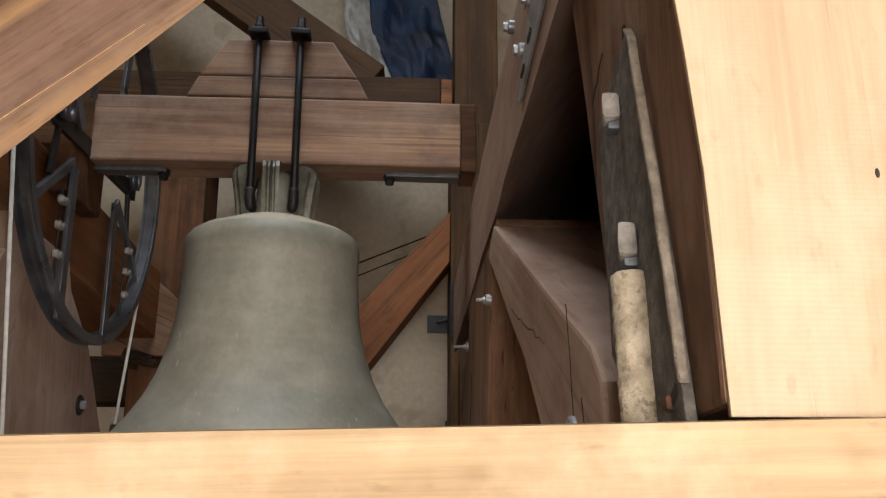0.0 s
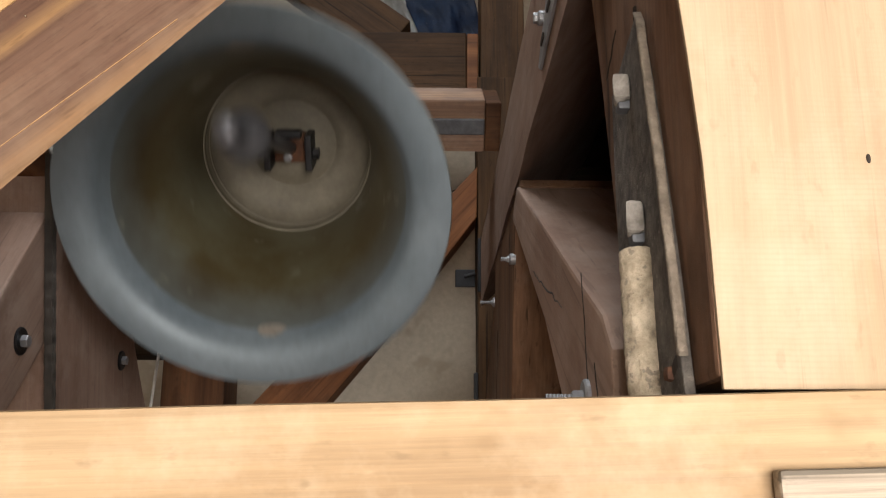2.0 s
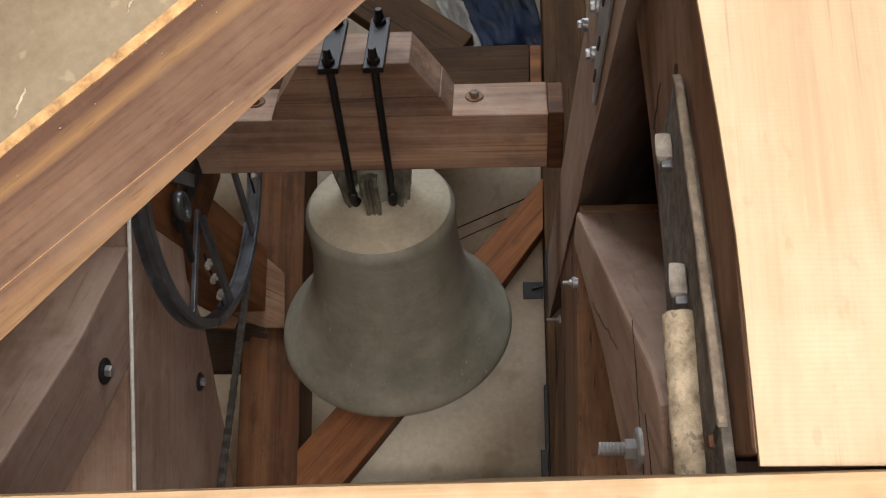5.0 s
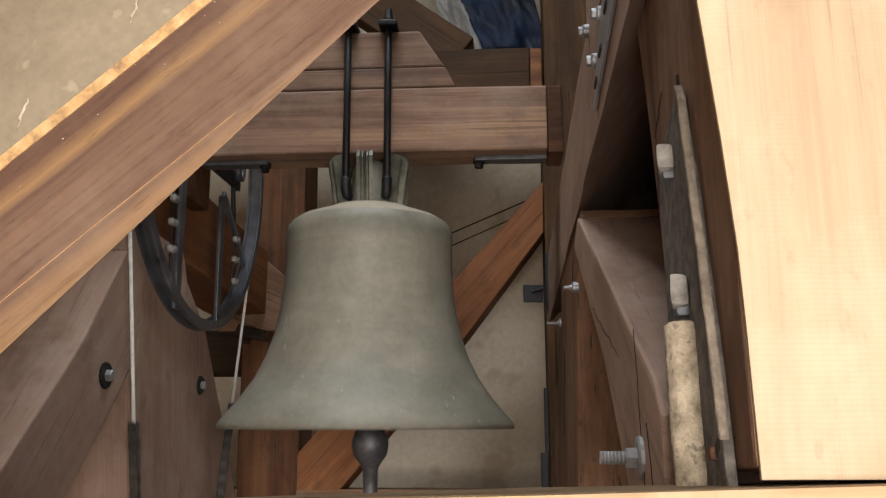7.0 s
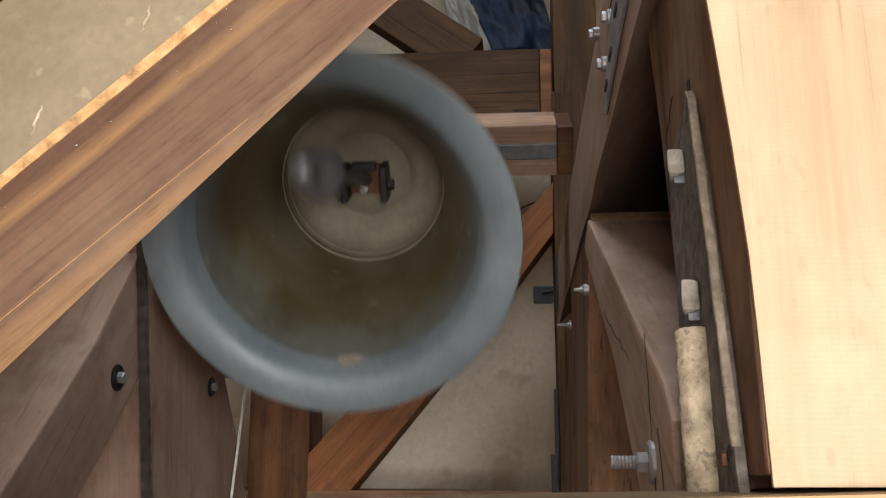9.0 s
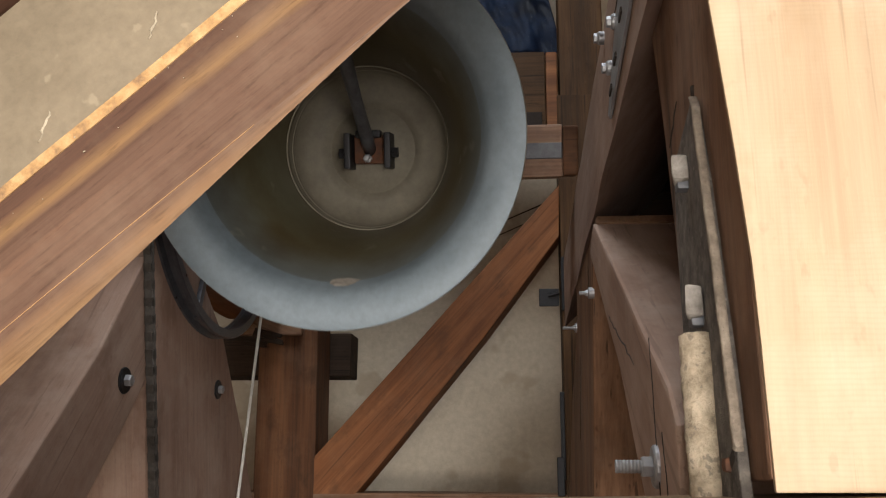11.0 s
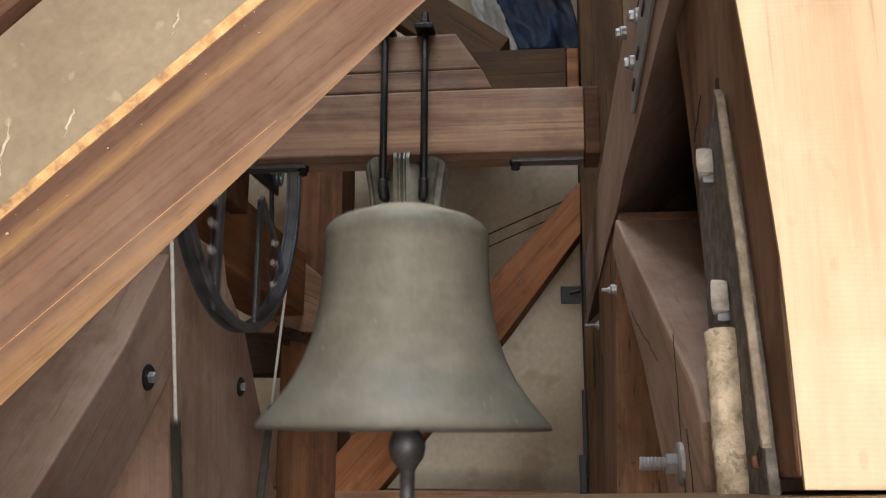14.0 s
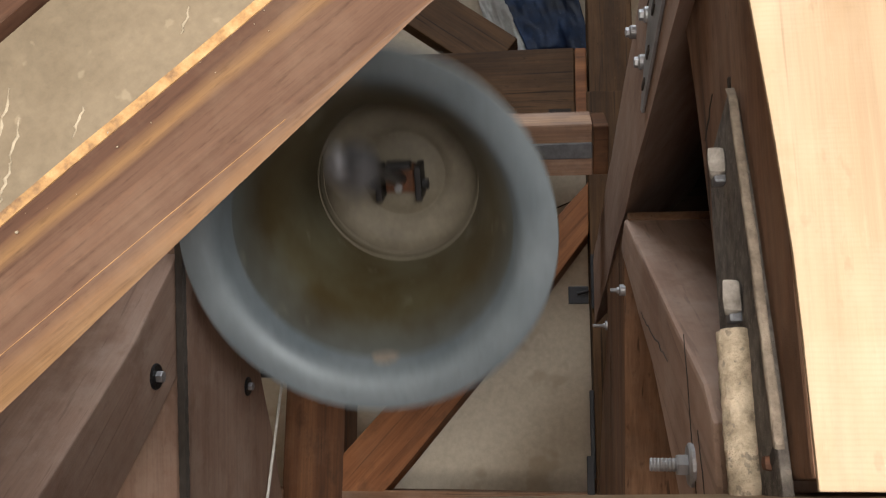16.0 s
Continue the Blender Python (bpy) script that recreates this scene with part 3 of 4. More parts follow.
def diagonal(fr):
    brace_prism("brace", [(-1.55, -0.118, -0.628, 0.893), (-1.55, -0.101, -0.748, 0.869), (-1.549, -0.094, -0.794, 1.014), (-1.50, -0.094, -0.705, 1.0), (-1.50, -0.118, -0.640, 0.893)],
                -0.75, 0.62, BRACE, fr, "planed brown diagonal brace")
    brace_prism("drying_crack", [(-1.5508, -0.101, -0.7472, 0.869), (-1.5508, -0.101, -0.7480, 0.869), (-1.545, -0.101, -0.7480, 0.869), (-1.545, -0.101, -0.7472, 0.869)],
                -0.4, 0.13, CRACKED, fr, "thin pale drying crack")
    brace_prism("scuffed_edge", [(-1.552, -0.118, -0.620, 0.893), (-1.5515, -0.118, -0.634, 0.893), (-1.53, -0.118, -0.634, 0.893), (-1.53, -0.118, -0.612, 0.893)],
                -0.75, 0.62, SCUFF, fr, "bare orange worn edge")
    brace_prism("board", [(-1.535, -0.145, -0.436, 0.95), (-1.535, -0.118, -0.632, 0.893), (-1.50, -0.118, -0.632, 0.893), (-1.50, -0.145, -0.436, 0.95)],
                -0.75, 0.62, BOARD, fr, "dusty grey-brown board with lime drips")
    brace_prism("upper_timber", [(-1.545, -0.145, -0.22, 0.95), (-1.545, -0.145, -0.425, 0.95), (-1.42, -0.145, -0.425, 0.95), (-1.42, -0.145, -0.22, 0.95)],
                -0.75, 0.45, BRACE, fr)
    # unseen boarding added higher up to keep light off the yoke
    brace_prism("board", [(-1.52, -0.145, 0.65, 0.95), (-1.52, -0.145, -0.218, 0.95), (-1.49, -0.145, -0.218, 0.95), (-1.49, -0.145, 0.65, 0.95)],
                -0.75, 0.62, BOARD, fr)


def right_truss():
    tr = thing("bell_truss", "weathered brown timber truss carrying the bell's bearing", "bell frame", "bell frame sides")
    # head beam with a bevelled lower side
    m = frame_of(v(0, -1.38, 0), (0, 1, 0), (0, 0, 1))
    bm = bmesh.new()
    prof = [(0.5, -0.13), (0.5, -0.35), (0.72, -0.13)]
    ends = [[bm.verts.new(m.inverted() @ v(x, y, z)) for x, z in prof] for y in np.linspace(-1.39, 0.75, 22)]
    for p, q in zip(ends, ends[1:]):
        for i in range(3):
            bm.faces.new((p[i], p[(i + 1) % 3], q[(i + 1) % 3], q[i]))
    bm.faces.new(ends[0])
    bm.faces.new(ends[-1][::-1])
    roughen(bm, 0.003, 9, 2.0)
    part("head_beam", bm, GREYOAK, tr, "", False, m)
    # rear leg
    side_plank("leg", [(-0.58, -0.352), (-0.60, -0.372), (-0.49, -0.40), (-0.25, -0.97), (-0.2, -2.38), (1.3, -2.38), (0.86, -0.90), (0.465, -0.615), (0.10, -0.43), (0.10, -0.345)],
               0.504, 0.74, (0.3, -1.0), OAK, tr)
    # strut that comes down towards the front
    side_plank("strut", [(-0.585, -0.368), (-0.49, -0.402), (-0.97, -0.696), (-1.20, -0.875), (-1.44, -1.05), (-1.44, -0.80), (-1.40, -0.762)],
               0.498, 0.80, (-0.87, -0.47), GREYOAK, tr, label="weathered strut with long drying cracks")
    # near-black pieces added for the recess's shade; the cap blocks overhead light
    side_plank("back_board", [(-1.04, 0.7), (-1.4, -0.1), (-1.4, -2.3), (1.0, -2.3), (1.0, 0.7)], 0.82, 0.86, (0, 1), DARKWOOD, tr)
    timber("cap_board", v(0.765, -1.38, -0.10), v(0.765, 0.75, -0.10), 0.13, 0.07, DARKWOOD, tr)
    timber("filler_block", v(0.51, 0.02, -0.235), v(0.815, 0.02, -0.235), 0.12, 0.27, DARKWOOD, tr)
    return tr


def left_truss():
    tr = thing("bell_truss", "weathered brown timber truss with bolted legs", "bell frame", "bell frame sides")
    timber("head_beam", v(-0.62, -1.3, -0.17), v(-0.62, 0.9, -0.17), 0.20, 0.235, REDWOOD, tr, wobble=0.006)
    side_plank("strut", [(-0.413, -0.377), (-0.579, -0.603), (-0.715, -0.748), (-0.85, -0.885), (-1.06, -1.13), (-0.80, -1.13), (-0.585, -0.897), (-0.47, -0.773), (-0.392, -0.685), (-0.32, -0.60), (-0.31, -0.40)],
               -0.466, -0.72, (-0.64, -0.77), GREYOAK, tr)
    side_plank("leg", [(-0.400, -0.292), (-0.246, -0.92), (-0.10, -1.4), (0.9, -1.4), (0.524, -0.921), (0.382, -0.735), (0.235, -0.569), (0.145, -0.468), (-0.02, -0.362), (-0.06, -0.292)],
               -0.474, -0.70, (0.25, -1.0), GREYOAK, tr)
    bolt(tr, v(-0.466, -0.467, -0.656), (1, 0, 0), 0.013, 0.028)
    bolt(tr, v(-0.474, 0.130, -0.618), (1, 0, 0), 0.012, 0.026)
    return tr


def rear_frame():
    fr = thing("bell_stand", "dark brown timber cross frame behind the bell", "bell frame")
    timber("post", v(0.60, 1.05, -2.4), v(0.60, 1.05, 0.585), 0.20, 0.20, DEEPOAK, fr, up=(1, 0, 0))
    timber("ledge_beam", v(-1.2, 1.04, 0.612), v(0.458, 1.04, 0.612), 0.18, 0.316, DEEPOAK, fr)
    part("slot", moved(bm_box(0.085, 0.02, 0.055, 0.002), Matrix.Translation(v(0.40, 0.945, 0.483))), GAP, fr, "black mortise slot")
    timber("beam_end", v(0.460, 1.05, 0.612), v(0.505, 1.05, 0.612), 0.19, 0.316, REDWOOD, fr)
    timber("column", v(0.60, 1.06, 0.58), v(0.60, 1.06, 2.15), 0.18, 0.17, DEEPOAK, fr, up=(1, 0, 0))
    timber("post", v(-0.47, 1.06, -2.4), v(-0.52, 1.06, 0.585), 0.22, 0.22, UMBER, fr, up=(1, 0, 0))
    front_plank("brace", [(0.50, 0.222), (-0.387, -0.774), (-0.60, -1.02), (-0.34, -1.02), (-0.259, -0.932), (-0.181, -0.84), (0.22, -0.351), (0.497, 0.024)],
                0.95, 1.10, (0.67, 0.74), REDWOOD, fr, label="reddish brown diagonal brace")
    timber("brace", v(0.179, 1.06, 0.772), v(-0.971, 1.06, 1.632), 0.10, 0.20, DEEPOAK, fr, up=(0.6, 0, 0.8))
    timber("cross_beam", v(-0.95, 1.26, -0.381), v(-0.315, 1.26, -0.381), 0.15, 0.17, DARKWOOD, fr)
    timber("sill_beam", v(-1.5, 1.2, -0.99), v(1.4, 1.2, -0.99), 0.5, 0.18, OAK, fr)
    return fr


# ---- the bell ----
def theta(t):
    return SWING * math.sin(2 * math.pi * (t - START) / PERIOD)


RIM_Z, RIM_R = -0.734, 0.375


def bell():
    b = thing("swinging_bell", "dusty bronze bell on a wooden yoke with iron straps and wheel", "bell")
    outer = [(0.0, -0.160), (0.08, -0.162), (0.11, -0.168), (0.115, -0.174), (0.15, -0.184), (0.185, -0.197), (0.204, -0.209), (0.2145, -0.222), (0.2185, -0.238), (0.2185, -0.25), (0.2165, -0.27), (0.2172, -0.274), (0.2172, -0.279), (0.2163, -0.283),
             (0.2185, -0.36), (0.226, -0.43), (0.240, -0.50), (0.260, -0.56), (0.287, -0.615), (0.318, -0.66), (0.343, -0.69), (0.362, -0.712), (0.372, -0.725), (0.375, -0.734), (0.3735, -0.738)]
    lip = [(0.3735, -0.738), (0.362, -0.739), (0.335, -0.734), (0.312, -0.724), (0.300, -0.710), (0.293, -0.69), (0.286, -0.672)]
    inner = [(0.286, -0.672), (0.281, -0.66), (0.262, -0.61), (0.240, -0.55), (0.222, -0.49), (0.205, -0.42), (0.196, -0.35), (0.190, -0.29), (0.180, -0.262), (0.160, -0.245), (0.10, -0.236), (0.0, -0.235)]
    head = [p for p in outer if p[1] > -0.215]
    part("bell_shell", bm_lathe(outer[len(head) - 1:], 96), BRONZE, b, "dusty grey-green bronze", True)
    part("bell_head", bm_lathe(head, 96), DUST, b, "dust-covered beige bell head", True)
    part("lip", bm_lathe(lip, 96), LIP, b, "bare bluish grey bronze rim", True)
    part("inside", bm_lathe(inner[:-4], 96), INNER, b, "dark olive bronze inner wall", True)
    part("inner_crown", bm_lathe([(0.192, -0.305), (0.186, -0.278), (0.178, -0.262), (0.160, -0.248), (0.13, -0.241), (0.108, -0.238), (0.106, -0.2335), (0.102, -0.2335), (0.10, -0.237), (0.05, -0.235), (0.0, -0.235)], 96), CROWN, b, "pale dusty inner crown with a turned ring", True)
    for r, z in ((0.1925, -0.318), (0.1885, -0.283)):
        part("inner_ring", bm_lathe([(r + 0.004, z - 0.005), (r - 0.002, z - 0.003), (r - 0.003, z), (r - 0.001, z + 0.003), (r + 0.004, z + 0.004)], 96, True), CROWN, b, "", True)
    # crown loops: straps that flare upwards and curl in at the head, with raised edges
    for i in range(6):
        a = math.pi * i / 3 + math.pi / 2
        out = [(0.096, -0.176), (0.099, -0.14), (0.105, -0.10), (0.112, -0.066), (0.114, -0.050), (0.108, -0.036), (0.094, -0.030), (0.076, -0.034)]
        inn = [(0.066, -0.176), (0.072, -0.14), (0.078, -0.10), (0.083, -0.074), (0.084, -0.066), (0.081, -0.060), (0.076, -0.056), (0.070, -0.056)]
        bm = bmesh.new()
        rows = []
        for (ro, zo), (ri, zi) in zip(out, inn):
            ring = [(ri, -0.017, zi), (ro, -0.021, zo), (ro + 0.001, -0.012, zo), (ro - 0.005, -0.008, zo), (ro - 0.005, -0.004, zo), (ro + 0.003, 0.0, zo),
                    (ro - 0.005, 0.004, zo), (ro - 0.005, 0.008, zo), (ro + 0.001, 0.012, zo), (ro, 0.021, zo), (ri, 0.017, zi)]
            rows.append([bm.verts.new(p) for p in ring])
        for p, q in zip(rows, rows[1:]):
            for k in range(11):
                bm.faces.new((p[k], p[(k + 1) % 11], q[(k + 1) % 11], q[k]))
        bm.faces.new(rows[0])
        bm.faces.new(rows[-1][::-1])
        part("crown_loop", moved(bm, Matrix.Rotation(a, 4, "Z")), LOOP, b)
    part("tag", moved(bm_box(0.011, 0.004, 0.010, 0.001), Matrix.Translation((0.046, -0.052, -0.122))), REDTAG, b, "small red tag")
    part("crown_post", bm_lathe([(0, -0.04), (0.04, -0.04), (0.05, -0.06), (0.05, -0.16), (0.07, -0.185), (0, -0.185)], 24), BRONZE, b, "", True)
    # yoke
    timber("yoke_beam", (-0.46, 0, 0.0595), (0.471, 0, 0.0595), 0.138, 0.175, YOKEWOOD, b)
    front = -0.069
    for name, outline in (("yoke_tier", [(-0.232, 0.149), (0.232, 0.149), (0.205, 0.205), (-0.205, 0.205)]), ("yoke_tier", [(-0.203, 0.207), (0.203, 0.207), (0.135, 0.31), (-0.135, 0.31)])):
        slab(name, outline, 0.138, (0, front, 0), (1, 0, 0), (0, 0, 1), YOKEWOOD, b)
    for x in (-0.054, 0.054):
        for y in (-0.085, 0.085):
            part("tie_rod", bm_rod((x, y, 0.33), (x, y * 0.9, -0.13), 0.0095), IRON, b, "", True)
            hook = bm_tube([(x, y * 0.915, -0.095), (x, y * 0.9, -0.125), (x * 0.96, y * 0.82, -0.142), (x * 0.9, y * 0.66, -0.142)], 0.0125, 10)
            part("rod_hook", hook, IRON, b, "", True)
            part("nut", moved(bm_lathe([(0, 0), (0.016, 0), (0.016, 0.022), (0.012, 0.024), (0.009, 0.05), (0, 0.05)], 6), Matrix.Translation((x, y, 0.315))), IRON, b)
        part("top_strap", moved(bm_box(0.05, 0.22, 0.016, 0.003), Matrix.Translation((x, 0, 0.318))), IRON, b)
    for sx in (-1, 1):
        part("bearing_strap", moved(bm_box(0.19, 0.042, 0.012, 0.003), Matrix.Translation((sx * 0.375, 0, -0.034))), STRAP, b, "blue-grey iron bearing strap")
        bolt(b, (sx * 0.29, 0, -0.040), (0, 0, -1), 0.012, 0.016, 0.0, IRON)
        bolt(b, (sx * 0.285, 0.01, 0.147), (0, 0, 1), 0.012, 0.024, 0.0, LIPIRON, OAK)
    part("end_plate", moved(bm_box(0.040, 0.13, 0.185, 0.005, 3, 0.002), Matrix.Translation((0.492, 0, 0.055))), UMBER, b)
    part("gudgeon", bm_rod((0.48, 0, -0.0), (0.507, 0, -0.0), 0.014), IRON, b, "", True)
    # wheel
    R, hub_z = 0.495, 0.012
    rim = bm_lathe([(R - 0.026, -0.022), (R - 0.004, -0.022), (R, -0.019), (R, -0.013), (R - 0.016, -0.008), (R - 0.016, 0.008), (R, 0.013), (R, 0.019), (R - 0.004, 0.022), (R - 0.026, 0.022), (R - 0.026, 0.016), (R - 0.022, 0.012), (R - 0.022, -0.012), (R - 0.026, -0.016)], 112, True)
    part("wheel_rim", moved(rim, Matrix.Translation((-0.455, 0, hub_z)) @ Matrix.Rotation(math.pi / 2, 4, "Y")), WHEEL, b, "blue-grey grooved steel wheel rim")

    def flat(name, x, y1, z1, y2, z2, width, thick, material, label=""):
        """A flat bar in the wheel's plane."""
        ln = math.hypot(y2 - y1, z2 - z1)
        m = Matrix.Translation((x, (y1 + y2) / 2, (z1 + z2) / 2)) @ Matrix.Rotation(math.atan2(z2 - z1, y2 - y1), 4, "X")
        return part(name, moved(bm_box(thick, ln, width, 0.002), m), material, b, label)
    for sy in (-1, 1):
        inner_y = -0.18 if sy < 0 else 0.125
        flat("wheel_spoke", -0.447, inner_y, -0.09, inner_y * 1.03, -0.452, 0.034, 0.010, WHEEL)
        flat("wheel_spoke", -0.458, sy * 0.165, -0.07, sy * 0.41, -0.243, 0.022, 0.012, WHEEL)
        flat("wheel_spoke", -0.452, sy * 0.15, 0.02, sy * 0.385, 0.275, 0.036, 0.012, WHEEL)
        flat("wheel_spoke", -0.452, sy * 0.10, 0.12, sy * 0.16, 0.46, 0.034, 0.010, WHEEL)
        flat("wheel_stay", -0.462, sy * 0.262, 0.0, sy * 0.285, -0.14, 0.020, 0.010, IRON)
        flat("clamp_bar", -0.446, sy * 0.243, -0.16, sy * 0.238, -0.375, 0.007, 0.006, IRON)
        for z in (-0.19, -0.25, -0.315):
            c = part("rope_clamp", moved(bm_box(0.014, 0.030, 0.017, 0.004, 2, 0.002, z * 40), Matrix.Translation((-0.440, sy * 0.250, z))), LIME, b, "pale rope clamp")
            finish("screw", moved(bm_lathe([(0, 0), (0.006, 0), (0.006, 0.005), (0, 0.006)], 6), Matrix.Translation((-0.433, sy * 0.250, z)) @ Matrix.Rotation(math.pi / 2, 4, "Y")), STEEL, c)
        loop = bm_lathe([(0.020, -0.012), (0.030, -0.012), (0.030, 0.012), (0.020, 0.012)], 24, True)
        part("rope_eye", moved(loop, Matrix.Translation((-0.446, sy * 0.268, 0.038)) @ Matrix.Rotation(math.pi / 2, 4, "Y") @ Matrix.Diagonal((1.5, 0.9, 1, 1))), WHEEL, b, "worn grey oval eye", True)
    flat("wheel_hub_bar", -0.462, -0.30, 0.0, 0.32, 0.0, 0.046, 0.012, IRON)
    part("hub_block", moved(bm_box(0.05, 0.24, 0.13, 0.006, 3, 0.002), Matrix.Translation((-0.486, -0.06, -0.082))), UMBER, b, "brown wooden block under the yoke's end")
    # clapper, hung inside the crown
    prof = [(0, 0.02), (0.016, 0.02), (0.016, -0.05), (0.014, -0.2), (0.018, -0.40), (0.024, -0.445), (0.038, -0.465), (0.047, -0.49), (0.048, -0.505), (0.043, -0.53), (0.028, -0.55), (0.020, -0.565), (0.019, -0.63), (0.021, -0.66), (0, -0.662)]
    cl = part("clapper", bm_lathe(prof, 28), CLAPPER, b, "grey iron clapper with a round ball", True)
    hanger = part("clapper_hanger", moved(bm_box(0.075, 0.07, 0.03, 0.006), Matrix.Translation((0, 0, -0.268))), DARKRUST, b, "rusty clapper hanger")
    for x in (-0.048, 0.048):
        finish("cheek", moved(bm_box(0.016, 0.085, 0.075, 0.004), Matrix.Translation((x, 0.005, -0.285))), IRON, hanger)
        finish("pin_nut", moved(bm_lathe([(0, 0), (0.013, 0), (0.013, 0.014), (0, 0.014)], 6), Matrix.Translation((x * 1.18, 0.01, -0.295)) @ Matrix.Rotation(math.copysign(math.pi / 2, x), 4, "Y")), IRON, hanger)
    finish("bolt", moved(bm_lathe([(0, 0), (0.011, 0), (0.011, -0.012), (0.006, -0.014), (0.006, -0.024), (0, -0.024)], 6), Matrix.Translation((-0.004, 0.022, -0.282))), STEEL, hanger)
    finish("leather_pad", moved(bm_box(0.06, 0.018, 0.035, 0.004), Matrix.Translation((0, -0.035, -0.29))), IRON, hanger)
    # ring turned into the crown, and spots where the clapper strikes
    for sgn in (-1, 1):
        spot = bm_lathe([(0, 0.0012), (0.020, 0.001), (0.026, 0.0)], 24)
        roughen(spot, 0.003, 60, sgn)
        part("strike_spot", moved(spot, Matrix.Translation((0.02 * sgn, sgn * 0.2865, -0.676)) @ Matrix.Rotation(sgn * math.radians(114), 4, "X") @ Matrix.Diagonal((1.5, 0.7, 1, 1))), STRIKE, b, "pale worn spot left by the clapper")
    return b, cl


def swing_rows():
    return [i * 0.05 for i in range(321)]


DELTA = [(0.0, -5), (0.05, 4), (0.10, 11), (0.14, 17), (0.20, 30), (0.28, 31), (0.35, 30), (0.40, 27), (0.45, 20), (0.5, 5)]


def clapper_lag(t):
    p = ((t - START) / PERIOD) % 1.0
    sign = 1
    if p >= 0.5:
        p, sign = p - 0.5, -1
    for (a, x), (c, y) in zip(DELTA, DELTA[1:]):
        if a <= p <= c:
            return sign * (x + (y - x) * (p - a) / (c - a))
    return sign * 5


def angle_bar():
    """Corroded flat bar with a rounded edge, clamps and a mortar-smeared pipe, on the post's inner face."""
    t = thing("pipe_bracket", "corroded grey iron bar and mortar-smeared pipe on the post", "bracket")
    side_plank("flat_bar", [(-1.517, -0.520), (-1.476, -0.530), (-1.404, -0.546), (-1.402, -0.62), (-1.412, -0.82), (-1.45, -0.98), (-1.63, -0.98), (-1.596, -0.825), (-1.577, -0.735), (-1.551, -0.63)], 0.522, 0.514, (0.2, -1.0), GRITTY, t, bevel=0.002, wobble=0.0015)
    edge = [(-1.522, -0.520), (-1.533, -0.538), (-1.555, -0.620), (-1.577, -0.710), (-1.590, -0.768), (-1.599, -0.826)]
    bm = bmesh.new()
    rows = []
    for i, (y, z) in enumerate(edge):
        w = 0.0018 if i == 0 else 0.0034
        ring = [(0.5175, -w), (0.5115, -w * 1.05), (0.5105, -w * 0.5), (0.5105, w * 0.5), (0.5115, w), (0.5175, w)]
        rows.append([bm.verts.new(v(px, y + d * 0.95, z + d * 0.3)) for px, d in ring])
    for p, q in zip(rows, rows[1:]):
        for k in range(6):
            bm.faces.new((p[k], p[(k + 1) % 6], q[(k + 1) % 6], q[k]))
    bm.faces.new(rows[0])
    bm.faces.new(rows[-1][::-1])
    bmesh.ops.subdivide_edges(bm, edges=bm.edges[:], cuts=3, use_grid_fill=True)
    roughen(bm, 0.0011, 70, 3)
    part("bar_lip", bm, LIPIRON, t, "pale bent iron flange", True)
    prof = [(0.0, 0.0)] + [(0.0150 + 0.0004 * math.sin(i * 1.7), 0.30 * i / 70) for i in range(71)] + [(0.0135, 0.3015), (0.0115, 0.301), (0.0105, 0.292), (0, 0.290)]
    pipe = bm_lathe(prof, 40)
    roughen(pipe, 0.0016, 120, 8)
    roughen(pipe, 0.0011, 330, 5)
    top, low = v(0.507, -1.512, -0.731), v(0.507, -1.545, -1.03)
    part("pipe", moved(pipe, Matrix.Translation(low) @ (top - low).to_track_quat("Z", "Y").to_matrix().to_4x4()), LIMED, t, "pipe crusted with pale mortar", True)
    for y, z, h in ((-1.478, -0.572, 0.024), (-1.506, -0.700, 0.027)):
        c = bm_box(h, 0.021, 0.013, 0.0035, 6, 0.0, y * 9)
        bmesh.ops.subdivide_edges(c, edges=c.edges[:], cuts=2, use_grid_fill=True)
        roughen(c, 0.003, 75, y * 9)
        cl = part("clamp", moved(c, Matrix.Translation(v(0.508, y, z)) @ Matrix.Rotation(math.pi / 2, 4, "Y") @ Matrix.Rotation(0.2, 4, "X")), LIME, t, "limed clamp")
        finish("shim", moved(bm_box(0.012, 0.016, 0.010, 0.003), Matrix.Translation(v(0.510, y + 0.004, z - h * 0.62))), STRAP, cl)
    part("rust_tip", moved(bm_box(0.010, 0.014, 0.011, 0.004, 2, 0.002, 4), Matrix.Translation(v(0.514, -1.570, -0.836))), DARKRUST, t)
    part("rust_hole", moved(bm_box(0.008, 0.020, 0.012, 0.004, 2, 0.002, 4), Matrix.Translation(v(0.517, -1.580, -0.832)) @ Matrix.Rotation(-0.5, 4, "X")), GAP, t)
    part("nail_hole", moved(bm_box(0.004, 0.006, 0.022, 0.002), Matrix.Translation(v(0.5235, -1.480, -0.502))), GAP, t)
    return t


def sliver(parent, pts, x, width, depth, name="crack"):
    """A dark drying crack on a face at x: points (y, z)."""
    bm = bmesh.new()
    rows = []
    for i, (y, z) in enumerate(pts):
        f = math.sin(math.pi * (i + 0.25) / (len(pts) - 0.5))
        w = width * max(0.15, f)
        rows.append([bm.verts.new(v(x, y, z + w)), bm.verts.new(v(x - depth, y, z)), bm.verts.new(v(x, y, z - w))])
    for p, q in zip(rows, rows[1:]):
        for k in range(3):
            j = (k + 1) % 3
            bm.faces.new((p[k], p[j], q[j], q[k]))
    return part(name, bm, GAP, parent)


